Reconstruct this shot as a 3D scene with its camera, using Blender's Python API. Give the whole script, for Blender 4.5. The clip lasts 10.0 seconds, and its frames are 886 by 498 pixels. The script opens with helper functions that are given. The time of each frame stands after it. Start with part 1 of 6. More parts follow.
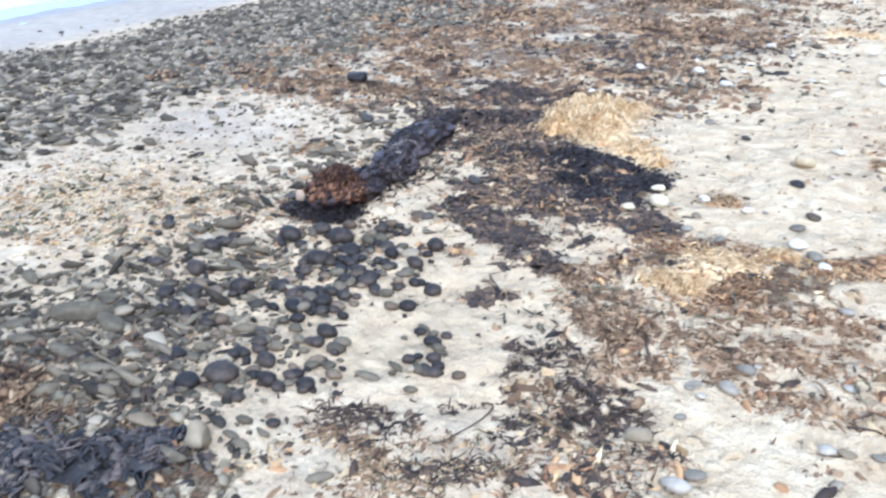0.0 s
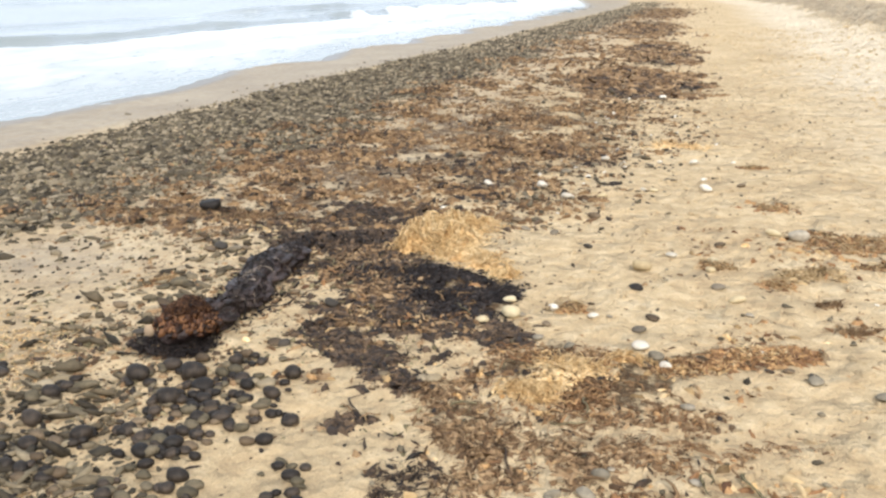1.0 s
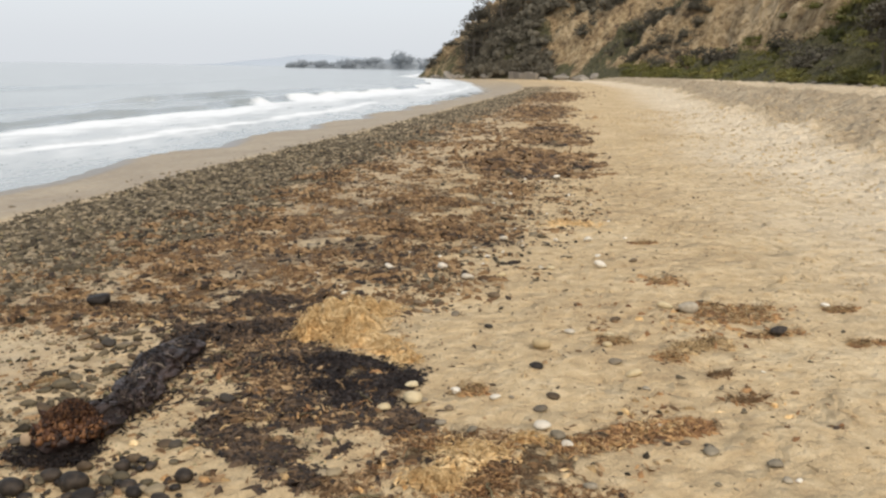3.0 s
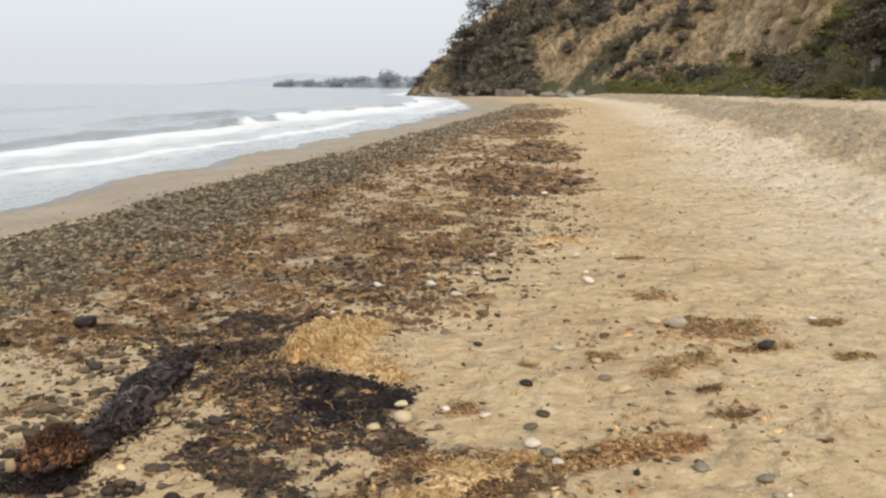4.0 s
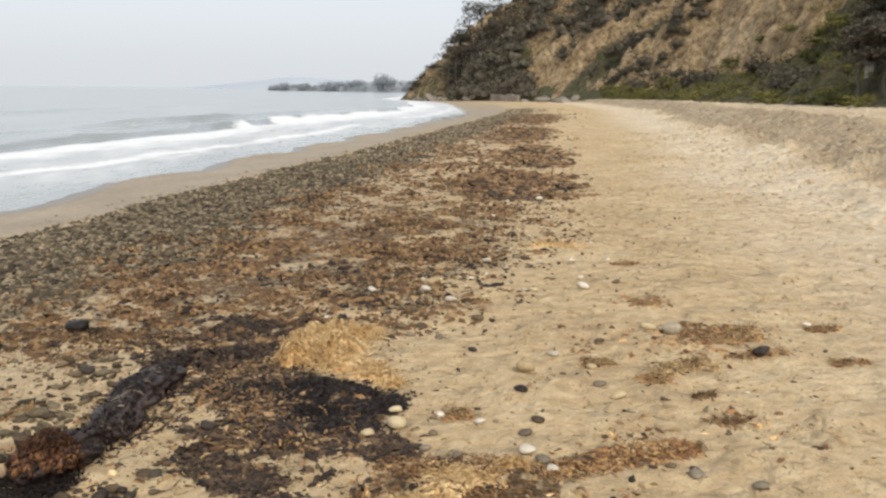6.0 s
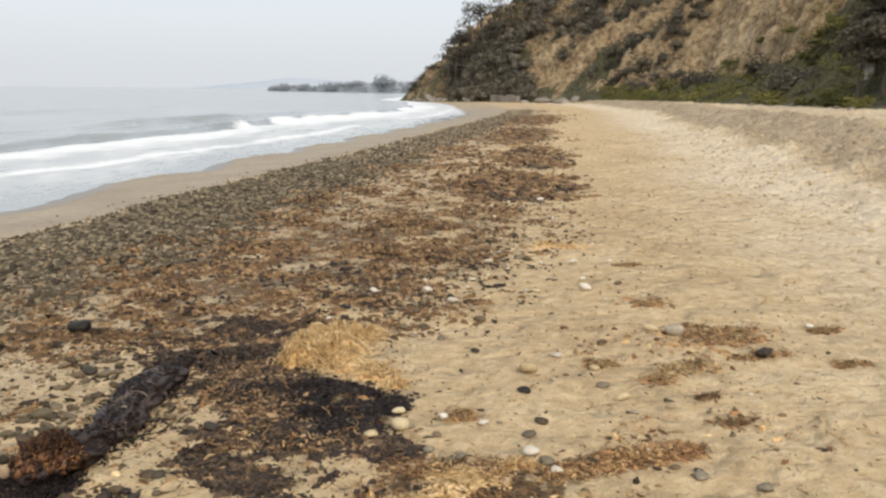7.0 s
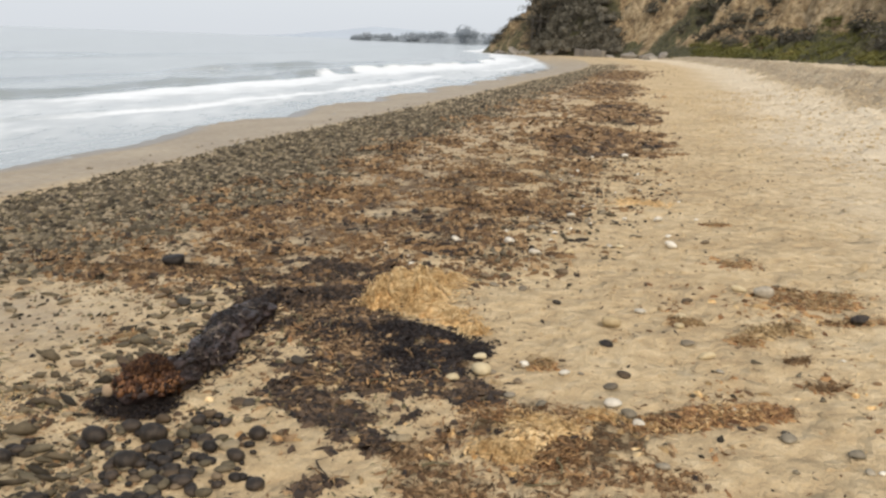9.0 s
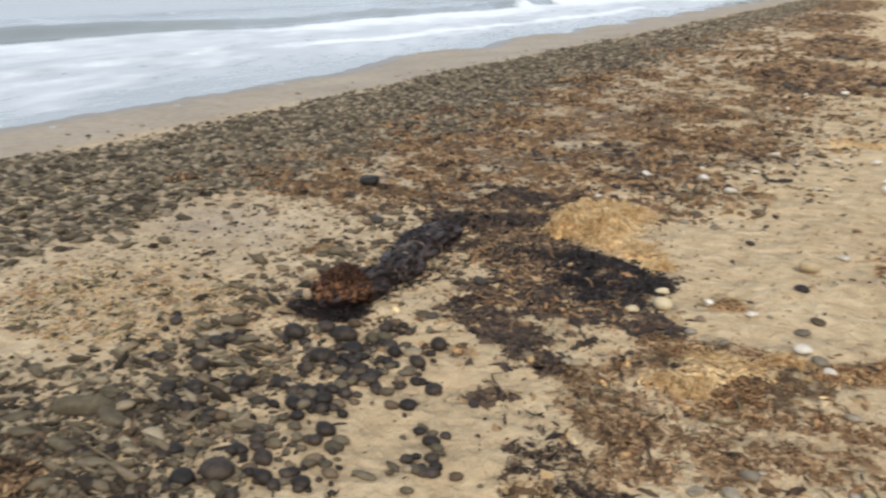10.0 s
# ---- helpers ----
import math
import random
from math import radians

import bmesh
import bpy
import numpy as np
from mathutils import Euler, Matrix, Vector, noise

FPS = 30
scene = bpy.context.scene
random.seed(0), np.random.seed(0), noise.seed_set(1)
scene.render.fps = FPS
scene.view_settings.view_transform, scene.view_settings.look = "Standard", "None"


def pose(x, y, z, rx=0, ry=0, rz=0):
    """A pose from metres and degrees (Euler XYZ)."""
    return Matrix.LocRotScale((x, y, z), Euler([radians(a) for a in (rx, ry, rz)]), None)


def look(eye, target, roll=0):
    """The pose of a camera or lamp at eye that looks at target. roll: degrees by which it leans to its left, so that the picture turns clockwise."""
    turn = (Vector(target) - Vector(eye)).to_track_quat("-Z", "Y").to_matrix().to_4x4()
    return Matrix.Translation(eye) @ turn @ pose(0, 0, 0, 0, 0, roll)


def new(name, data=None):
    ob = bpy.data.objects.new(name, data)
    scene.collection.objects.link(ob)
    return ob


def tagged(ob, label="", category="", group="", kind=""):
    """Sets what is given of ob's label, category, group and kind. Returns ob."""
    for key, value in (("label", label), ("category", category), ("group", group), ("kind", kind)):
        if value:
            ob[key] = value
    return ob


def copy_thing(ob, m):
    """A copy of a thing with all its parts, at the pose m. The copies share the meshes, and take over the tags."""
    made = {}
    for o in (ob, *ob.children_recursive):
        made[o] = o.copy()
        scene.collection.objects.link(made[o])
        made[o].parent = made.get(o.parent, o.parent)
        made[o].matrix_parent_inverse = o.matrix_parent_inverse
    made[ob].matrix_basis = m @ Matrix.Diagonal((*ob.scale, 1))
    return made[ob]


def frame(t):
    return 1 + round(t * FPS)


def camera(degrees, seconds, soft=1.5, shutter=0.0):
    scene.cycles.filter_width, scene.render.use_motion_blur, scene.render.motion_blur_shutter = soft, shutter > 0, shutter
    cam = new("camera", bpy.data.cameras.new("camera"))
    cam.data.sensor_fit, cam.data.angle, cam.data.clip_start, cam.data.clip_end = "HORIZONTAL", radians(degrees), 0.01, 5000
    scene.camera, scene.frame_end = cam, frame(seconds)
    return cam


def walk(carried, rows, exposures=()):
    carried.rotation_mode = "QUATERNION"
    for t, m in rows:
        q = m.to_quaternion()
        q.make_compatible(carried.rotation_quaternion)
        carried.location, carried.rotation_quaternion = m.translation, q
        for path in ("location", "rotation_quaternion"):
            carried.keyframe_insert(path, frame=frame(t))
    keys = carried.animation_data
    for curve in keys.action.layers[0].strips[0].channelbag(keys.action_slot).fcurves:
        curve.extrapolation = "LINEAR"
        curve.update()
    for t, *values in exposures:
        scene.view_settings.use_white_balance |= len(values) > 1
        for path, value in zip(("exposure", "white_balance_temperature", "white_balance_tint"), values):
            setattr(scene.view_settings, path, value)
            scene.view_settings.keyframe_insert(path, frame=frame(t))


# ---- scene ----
cam = camera(58.1, 10.0, soft=2.4, shutter=0.2)
PATH = [
    (0, (-0.07, 0.13, 1.541), (-0.629, 1.823, 0.635), 1.2),
    (0.5, (-0.03, 0.138, 1.575), (-0.405, 1.948, 0.812), 1.2),
    (1, (0.0, 0.128, 1.591), (-0.278, 2.002, 0.951), 1.3),
    (1.5, (0.023, 0.118, 1.602), (-0.197, 2.027, 1.049), 1.5),
    (2, (0.038, 0.128, 1.613), (-0.125, 2.055, 1.105), 0.7),
    (2.5, (0.045, 0.149, 1.609), (-0.043, 2.089, 1.133), 1.2),
    (4, (0.054, 0.149, 1.619), (0.023, 2.109, 1.219), 0.4),
    (4.5, (0.06, 0.15, 1.615), (0.028, 2.109, 1.216), 0.3),
    (5, (0.054, 0.15, 1.614), (0.02, 2.109, 1.212), 0.6),
    (5.5, (0.054, 0.157, 1.616), (0.033, 2.118, 1.223), 0.6),
    (7, (0.03, 0.167, 1.619), (0.014, 2.129, 1.232), 0.8),
    (7.5, (0.02, 0.167, 1.619), (-0.01, 2.129, 1.232), 1.1),
    (8, (0.012, 0.17, 1.616), (-0.024, 2.132, 1.227), 1.2),
    (8.5, (-0.008, 0.172, 1.604), (-0.085, 2.128, 1.192), 1.5),
    (9, (-0.035, 0.161, 1.579), (-0.232, 2.086, 1.076), 2.1),
    (9.5, (-0.047, 0.139, 1.554), (-0.311, 2.024, 0.94), 3.2),
    (10, (-0.01, 0.108, 1.544), (-0.643, 1.883, 0.874), 1.4),
]
walk(cam, [(t, look(eye, target, roll)) for t, eye, target, roll in PATH], [(0, 0.95, 4550, 11), (0.3, 0.9, 4700, 11), (0.6, 0.78, 5450, 11), (1.0, 0.5, 6050, 9), (1.6, 0.24, 6500, 9), (2.5, -0.03, 6550, 10), (4.5, -0.03, 6550, 10), (9.0, -0.03, 6500, 10), (9.5, -0.02, 6250, 10), (10.0, 0.0, 6000, 10)])

# ---- world, sun ----
world = bpy.data.worlds.new("overcast_sky")
scene.world = world
world.use_nodes = True
wn, wl = world.node_tree.nodes, world.node_tree.links
wn.clear()
sky = wn.new("ShaderNodeTexSky")
sky.sky_type = "NISHITA"
sky.sun_disc = False
sky.sun_elevation = radians(45)
sky.sun_rotation = radians(154)
sky.air_density, sky.dust_density, sky.ozone_density = 1.0, 6.0, 1.0
sky_bg, cloud_bg, both, wout = (wn.new("ShaderNodeBackground"), wn.new("ShaderNodeBackground"),
                                wn.new("ShaderNodeAddShader"), wn.new("ShaderNodeOutputWorld"))
sky_bg.inputs["Strength"].default_value = 0.05
cloud_bg.inputs["Color"].default_value = (0.915, 0.962, 1.02, 1)
cloud_bg.inputs["Strength"].default_value = 0.77
wl.new(sky.outputs[0], sky_bg.inputs["Color"])
wl.new(sky_bg.outputs[0], both.inputs[0])
wl.new(cloud_bg.outputs[0], both.inputs[1])
wl.new(both.outputs[0], wout.inputs["Surface"])

sun_data = bpy.data.lights.new("sun", "SUN")
sun_data.energy, sun_data.angle, sun_data.color = 1.85, radians(12), (1.0, 0.94, 0.84)
sun = new("sun", sun_data)
sun.matrix_world = look((22, -46, 52), (0, 0, 0))


# ---- shared arithmetic ----
rng = np.random.default_rng(7)


def smooth(a, b, v):
    s = np.clip((v - a) / (b - a), 0, 1)
    return s * s * (3 - 2 * s)


def lattice(i, j, seed):
    h = (i.astype(np.int64) * 374761393 + j.astype(np.int64) * 668265263 + seed * 974711) & 0xFFFFFFFF
    h = ((h ^ (h >> 13)) * 1274126177) & 0xFFFFFFFF
    return ((h ^ (h >> 16)) & 0xFFFF) / 65535.0


def vnoise(x, y, seed=0):
    """Smooth noise from 0 to 1 on a unit lattice."""
    x, y = np.asarray(x, float), np.asarray(y, float)
    i, j = np.floor(x), np.floor(y)
    fx, fy = x - i, y - j
    fx, fy = fx * fx * (3 - 2 * fx), fy * fy * (3 - 2 * fy)
    a, b = lattice(i, j, seed), lattice(i + 1, j, seed)
    c, d = lattice(i, j + 1, seed), lattice(i + 1, j + 1, seed)
    return (a * (1 - fx) + b * fx) * (1 - fy) + (c * (1 - fx) + d * fx) * fy


def fnoise(x, y, seed=0, octaves=4):
    total, amp, norm = 0.0, 1.0, 0.0
    for k in range(octaves):
        total = total + amp * vnoise(x * 2**k + 17.3 * k, y * 2**k - 9.1 * k, seed + k)
        norm += amp
        amp *= 0.5
    return total / norm


def pits(x, y, size, seed, share=0.6):
    """Scattered round dents, 1 at their middle, with a slight raised rim."""
    i0, j0 = np.floor(x / size), np.floor(y / size)
    out = np.zeros(np.shape(x))
    for di in (-1, 0, 1):
        for dj in (-1, 0, 1):
            i, j = i0 + di, j0 + dj
            cx, cy = (i + lattice(i, j, seed)) * size, (j + lattice(i, j, seed + 1)) * size
            rad = size * (0.16 + 0.22 * lattice(i, j, seed + 2))
            d = np.hypot((x - cx) * (0.8 + 0.5 * lattice(i, j, seed + 4)), y - cy) / rad
            here = lattice(i, j, seed + 3) < share
            out = out + here * (np.exp(-(d**2) * 1.6) - 0.35 * np.exp(-((d - 1.35) ** 2) * 5))
    return out


def shore_shift(y):
    """How far the shoreline has bent to the right at y."""
    y = np.clip(y, -60, 175)
    return 0.16 * y - 0.0019 * np.maximum(0, y - 60) ** 2


def ellipse(x, y, cx, cy, rx, ry, turn):
    """0 at the rim, 1 at the centre of a turned ellipse; negative outside."""
    c, s = math.cos(radians(turn)), math.sin(radians(turn))
    dx, dy = x - cx, y - cy
    return 1 - np.sqrt(((dx * c + dy * s) / rx) ** 2 + ((-dx * s + dy * c) / ry) ** 2)


SEA_LEVEL = -0.345


def swash(y):
    """Where the thin sheet of water ends on the beach: even nearby, in long tongues farther on."""
    saw = np.mod(0.15 * y + 0.9 * fnoise(y * 0.06, 0 * y, 88, 2), 1.0)
    return -8.75 - smooth(11, 20, y) * (0.1 + 2.3 * saw * smooth(1.0, 0.86, saw)) - 0.25 * (fnoise(y * 0.7, 0 * y, 89, 3) - 0.5) - 2.8 * smooth(60, 105, y)


# Patches of wrack lying near the path: x, y, radii, turn, how thick.
BROWN = [(-0.85, 3.35, 0.3, 0.13, -5, 0.7), (-0.64, 3.05, 0.13, 0.12, 0, 0.6), (-0.72, 2.70, 0.15, 0.10, 30, 0.5),
         (-0.5, 3.75, 0.3, 0.18, -15, 0.5), (-0.32, 2.75, 0.13, 0.38, 12, 0.5), (0.0, 2.62, 0.3, 0.2, 0, 0.35)]
RUST = [(0.05, 3.2, 0.36, 0.27, 0, 0.9), (0.85, 3.48, 0.42, 0.12, 14, 0.7), (0.3, 2.9, 0.35, 0.2, 0, 0.4)]
BLACK = [(-0.68, 4.18, 0.52, 0.26, -24, 1.0), (-1.35, 4.95, 0.4, 0.22, 5, 0.9), (-1.55, 1.46, 0.4, 0.2, 8, 1.0)]
# The loose debris between the log, the oil patch and the path: x, y, radii, turn, how thick.
DEBRIS = [(-0.88, 3.88, 0.58, 0.8, 0, 0.78), (-1.2, 4.65, 0.42, 0.34, 0, 0.75), (-0.45, 3.0, 0.55, 0.6, 0, 0.36), (0.25, 3.1, 0.75, 0.5, 8, 0.30), (0.2, 2.35, 0.8, 0.45, 10, 0.4), (-0.25, 2.1, 0.4, 0.35, 0, 0.5), (-0.68, 1.68, 0.75, 0.34, 0, 0.85),
          (-1.75, 1.75, 0.7, 0.45, 0, 0.4), (1.5, 5.2, 0.9, 0.9, 0, 0.2), (-2.3, 5.1, 0.8, 0.35, 0, 0.6), (-2.1, 4.2, 0.35, 0.35, 0, 0.3), (-2.1, 3.3, 0.4, 0.4, 0, 0.3), (-1.15, 3.35, 0.5, 0.6, 0, 0.3), (1.3, 3.7, 0.7, 0.4, 20, 0.22)]
FAR_DARK = [(1.1, 14.4, 1.0, 2.0, 0, 1.0), (2.2, 21.0, 0.9, 3.0, -6, 0.8), (2.9, 33.0, 1.2, 6.0, -8, 0.8), (5.5, 52, 1.5, 9, -9, 0.7)]


def band(x, y):
    """The wide belt of brown wrack along the drift line, 0 to 1."""
    u = x - shore_shift(y)
    right = np.interp(y, [4.9, 5.5, 6.3, 7.5, 9, 16, 30, 60, 92, 140], [-1.0, -0.3, 0.0, 0.5, 1.0, 1.8, 3.3, 7.3, 11.0, 9])
    far = 8 * np.log1p(np.maximum(y, 0) / 8)
    edge = 0.35 * (fnoise(x * 1.2, far * 1.6, 31, 3) - 0.5) * (1 + y * 0.06)
    m = smooth(-0.5 - 0.05 * y, 0.7 + 0.075 * y, right - 0.12 + edge * 1.4 - x) * smooth(4.75, 5.3, y + edge) * smooth(-5.2, -3.9, u)
    gaps = smooth(0.40, 0.55, fnoise(x * 2.6 + 3, far * 4.5, 47, 4))
    thin = smooth(9, 16, y)
    streaks = smooth(0.40, 0.6, fnoise(x * 0.7 + 8, far * 4.5, 49, 4))
    return m * (0.42 + 0.58 * gaps) * (1 - thin + thin * (0.12 + 0.7 * streaks))


def litter(x, y):
    m = np.maximum(0.5 * band(x, y), 0.7 * debris(x, y))
    n = fnoise(x * 6, y * 6, 53, 3)
    for cx, cy, rx, ry, turn, thick in BROWN + RUST + BLACK + FAR_DARK:
        m = np.maximum(m, thick * smooth(-0.35, 0.45, ellipse(x, y, cx, cy, rx, ry, turn) + 1.3 * (n - 0.5)))
    return m


def debris(x, y):
    m = 0 * x
    for cx, cy, rx, ry, turn, thick in DEBRIS:
        m = np.maximum(m, thick * smooth(-0.1, 0.5, ellipse(x, y, cx, cy, rx, ry, turn)))
    return m * (0.05 + 0.95 * smooth(0.49, 0.58, 0.6 * fnoise(x * 6.5, y * 8, 57, 3) + 0.4 * fnoise(x * 2.5, y * 3, 58, 2)))


def shingle(x, y):
    """How thick the pebbles lie, 0 to 1."""
    u = x - shore_shift(y)
    n = fnoise(x * 0.9, y * 0.9, 61, 3)
    main = smooth(-6.95, -5.95, u + 0.9 * (n - 0.5)) * (1 - smooth(-4.5, -3.7, u + 1.3 * (n - 0.5))) * (0.7 + 0.5 * n)
    main = np.minimum(1, 1.25 * main) * (1 - 0.55 * smooth(45, 75, y))
    sparse = (0.06 + 0.06 * smooth(3.2, 3.7, y)) * smooth(-4.6, -4.0, u) * (1 - smooth(-2.7, -2.1, u)) * (1 - smooth(5, 7, y))
    inside = 0.07 * smooth(-5, -4, u) * (1 - smooth(-1.2, 0.2, u)) * smooth(5, 7, y)
    near = smooth(-3.3, -2.6, x) * (1 - smooth(-1.6, -1.2, x + 0.3 * (y - 2.3))) * smooth(0.6, 1.2, y) * (1 - smooth(2.15, 2.95, y - 0.6 * (x + 2)))
    return np.clip(np.maximum(np.maximum(main, sparse), np.maximum(inside, 0.8 * near)), 0, 1)


def ground_z(x, y, fine=True):
    x, y = np.asarray(x, float), np.asarray(y, float)
    u = x - shore_shift(y)
    z = 0.0192 * np.clip(u, -60, 40) + 0.012
    d = np.maximum(0, -5 - u)
    z = z - 0.041 * np.minimum(d, 90) * smooth(0, 2.0, d) * (1 - 0.6 * smooth(60, 105, y) * (1 - smooth(12, 25, d)))
    foot = u - 4.7 + 0.9 * (fnoise(x * 0.25, y * 0.25, 5, 3) - 0.5)
    z = z + 0.18 * smooth(-1.5, 0.6, foot) + 0.5 * smooth(0.3, 3.2, foot)
    if fine:
        dry = smooth(-1.5, 1.5, u)
        z = z + 0.010 * (fnoise(x * 2.2, y * 2.2, 11, 3) - 0.5) * (0.5 + dry)
        z = z + (0.3 + dry) * (0.13 * (fnoise(x * 2.6, y * 2.9, 13, 2) - 0.5) + 0.05 * (fnoise(x * 8, y * 9, 14, 2) - 0.5)) * (0.22 + 1.1 * smooth(2.0, 5, u)) * (0.5 + vnoise(x * 0.7, y * 0.7, 15))
        where_trod = smooth(0.25, 0.5, vnoise(x * 0.6, y * 0.6, 75))
        z = z - (0.15 + 0.3 * dry + 0.55 * smooth(1.6, 3.6, u)) * (0.042 * pits(x, y, 0.36, 201, 0.6) * (0.35 + 0.65 * where_trod) + 0.018 * pits(x, y, 0.17, 211, 0.7))
        face = smooth(-0.6, 1.2, foot) * (1 - smooth(3.2, 5.0, foot)) * (1 - smooth(60, 100, y))
        z = z + face * (0.62 * (fnoise(x * 1.1, y * 1.1, 19, 4) - 0.5) + 0.4 * (fnoise(x * 2.9, y * 2.9, 20, 3) - 0.5))
        z = z + 0.045 * litter(x, y) * (fnoise(x * 6, y * 6, 23, 3) - 0.35)
    return z


# ---- mesh helpers ----
def mesh_of(name, verts, faces, material=None, flat=False):
    me = bpy.data.meshes.new(name)
    faces = np.asarray(faces)
    # A quad whose last two corners are one is a triangle.
    use = np.ones(faces.shape, bool)
    if faces.shape[1] == 4:
        use[:, 3] = faces[:, 3] != faces[:, 2]
    count = use.sum(1)
    me.vertices.add(len(verts))
    me.vertices.foreach_set("co", np.asarray(verts, np.float32).ravel())
    me.loops.add(int(count.sum()))
    me.loops.foreach_set("vertex_index", faces[use].astype(np.int32))
    me.polygons.add(len(faces))
    me.polygons.foreach_set("loop_start", np.concatenate([[0], np.cumsum(count)[:-1]]).astype(np.int32))
    me.polygons.foreach_set("use_smooth", np.full(len(faces), not flat))
    me.update(calc_edges=True)
    me.validate()
    if material:
        me.materials.append(material)
    return me


def thing(name, label, category, verts=None, faces=None, material=None, group="", kind="", flat=False):
    data = mesh_of(name, verts, faces, material, flat) if verts is not None else None
    return tagged(new(name, data), label, category, group, kind)


def piece(name, parent, verts, faces, material, label="", flat=False):
    ob = new(name, mesh_of(name, verts, faces, material, flat))
    ob.parent = parent
    return tagged(ob, label)


def sheet(xs, ys, zs):
    """Vertices and quads of a grid of 2D arrays."""
    n, m = xs.shape
    v = np.stack([xs, ys, zs], -1).reshape(-1, 3)
    i = np.arange(n * m).reshape(n, m)
    q = np.stack([i[:-1, :-1], i[1:, :-1], i[1:, 1:], i[:-1, 1:]], -1).reshape(-1, 4)
    return v, q


def attribute(me, name, values):
    a = me.attributes.new(name, "FLOAT", "POINT")
    a.data.foreach_set("value", np.asarray(values, np.float32).ravel())


def steps(parts):
    """Grid lines from runs of (start, end, step at start, step at end)."""
    out = []
    for a, b, s0, s1 in parts:
        p = a
        while p < b - 1e-6:
            out.append(p)
            p += s0 + (s1 - s0) * (p - a) / (b - a)
    out.append(parts[-1][1])
    return np.array(out)


def ico(sub):
    bm = bmesh.new()
    bmesh.ops.create_icosphere(bm, subdivisions=sub, radius=1)
    v = np.array([p.co[:] for p in bm.verts])
    fc = np.array([[p.index for p in q.verts] for q in bm.faces])
    bm.free()
    return v, fc


ICO = {1: ico(1), 2: ico(2), 3: ico(3)}


def lumpy(sub, rough, seed, power=1.0):
    """A worn stone's shape of about unit radius."""
    v, fc = ICO[sub]
    r = np.random.default_rng(seed)
    out = v.copy()
    for k in range(5):
        a = r.normal(size=3)
        a /= np.linalg.norm(a)
        out = out * (1 + rough * r.uniform(-1, 1) * np.tanh(3 * (v @ a))[:, None] * 0.5)
    for k in range(3):
        a = r.normal(size=3)
        a /= np.linalg.norm(a)
        cut = r.uniform(0.55, 0.85)
        over = np.maximum(0, out @ a - cut)
        out = out - over[:, None] * a * 0.75 * power
    return out, fc


def scatter(shapes, places, sizes, spins, tilt=0.25, seed=3):
    """One mesh of many copies: shapes (v, f), places (n, 3), sizes (n, 3), spins (n)."""
    r = np.random.default_rng(seed)
    n = len(places)
    which = r.integers(0, len(shapes), n)
    allv, allf, off = [], [], 0
    for k, (v, fc) in enumerate(shapes):
        sel = np.where(which == k)[0]
        if not len(sel):
            continue
        p = v[None] * sizes[sel][:, None, :]
        a, b = r.normal(0, tilt, len(sel)), r.normal(0, tilt, len(sel))
        x, y, z = p[..., 0], p[..., 1], p[..., 2]
        z = z + a[:, None] * x + b[:, None] * y
        c, s = np.cos(spins[sel])[:, None], np.sin(spins[sel])[:, None]
        p = np.stack([x * c - y * s, x * s + y * c, z], -1) + places[sel][:, None, :]
        allv.append(p.reshape(-1, 3))
        allf.append((fc[None] + (np.arange(len(sel)) * len(v))[:, None, None] + off).reshape(-1, fc.shape[1]))
        off += len(sel) * len(v)
    return np.concatenate(allv), np.concatenate(allf)


def strands(cx, cy, length, width, k=4, lift=0.02, curl=0.6, seed=1, base=None, along=None, wander=0.0):
    """Three-sided tapering fronds that lie, arch and curl over the ground. lift: how high they arch."""
    r = np.random.default_rng(seed)
    n = len(cx)
    length, width, lift = (np.broadcast_to(np.asarray(q, float), (n,)) for q in (length, width, lift))
    heading = r.uniform(0, 2 * np.pi, n) if along is None else along + r.normal(0, 0.5, n)
    turn = r.normal(0, curl, n)
    px, py = np.asarray(cx, float).copy(), np.asarray(cy, float).copy()
    stations = []
    arch, rise = r.uniform(0.1, 1.0, n), r.uniform(0.0, 1.0, n)
    for s in range(k + 1):
        t = s / k
        h = lift * (arch * np.sin(np.pi * t) + 0.6 * rise * t + 0.35 * r.uniform(0, 1, n))
        z = (ground_z(px, py) if base is None else base(px, py)) + h + 0.15 * width
        w = width * (0.25 + 0.75 * np.sin(np.pi * (0.12 + 0.8 * t)))
        c, q = np.cos(heading), np.sin(heading)
        lean = r.normal(0, 0.6, n)
        stations.append(np.stack([
            np.stack([px - q * w, py + c * w, z + lean * w * 0.5], -1),
            np.stack([px + q * w, py - c * w, z - lean * w * 0.5], -1),
            np.stack([px, py, z + 0.55 * w], -1)], 1))
        px, py = px + c * length / k, py + q * length / k
        heading = heading + turn / k * 2 + r.normal(0, 0.35 + wander, n)
    v = np.stack(stations, 1)
    i = np.arange(n * (k + 1) * 3).reshape(n, k + 1, 3)
    quads = []
    for e in range(3):
        g = (e + 1) % 3
        quads.append(np.stack([i[:, :-1, e], i[:, 1:, e], i[:, 1:, g], i[:, :-1, g]], -1).reshape(-1, 4))
    return v.reshape(-1, 3), np.concatenate(quads)


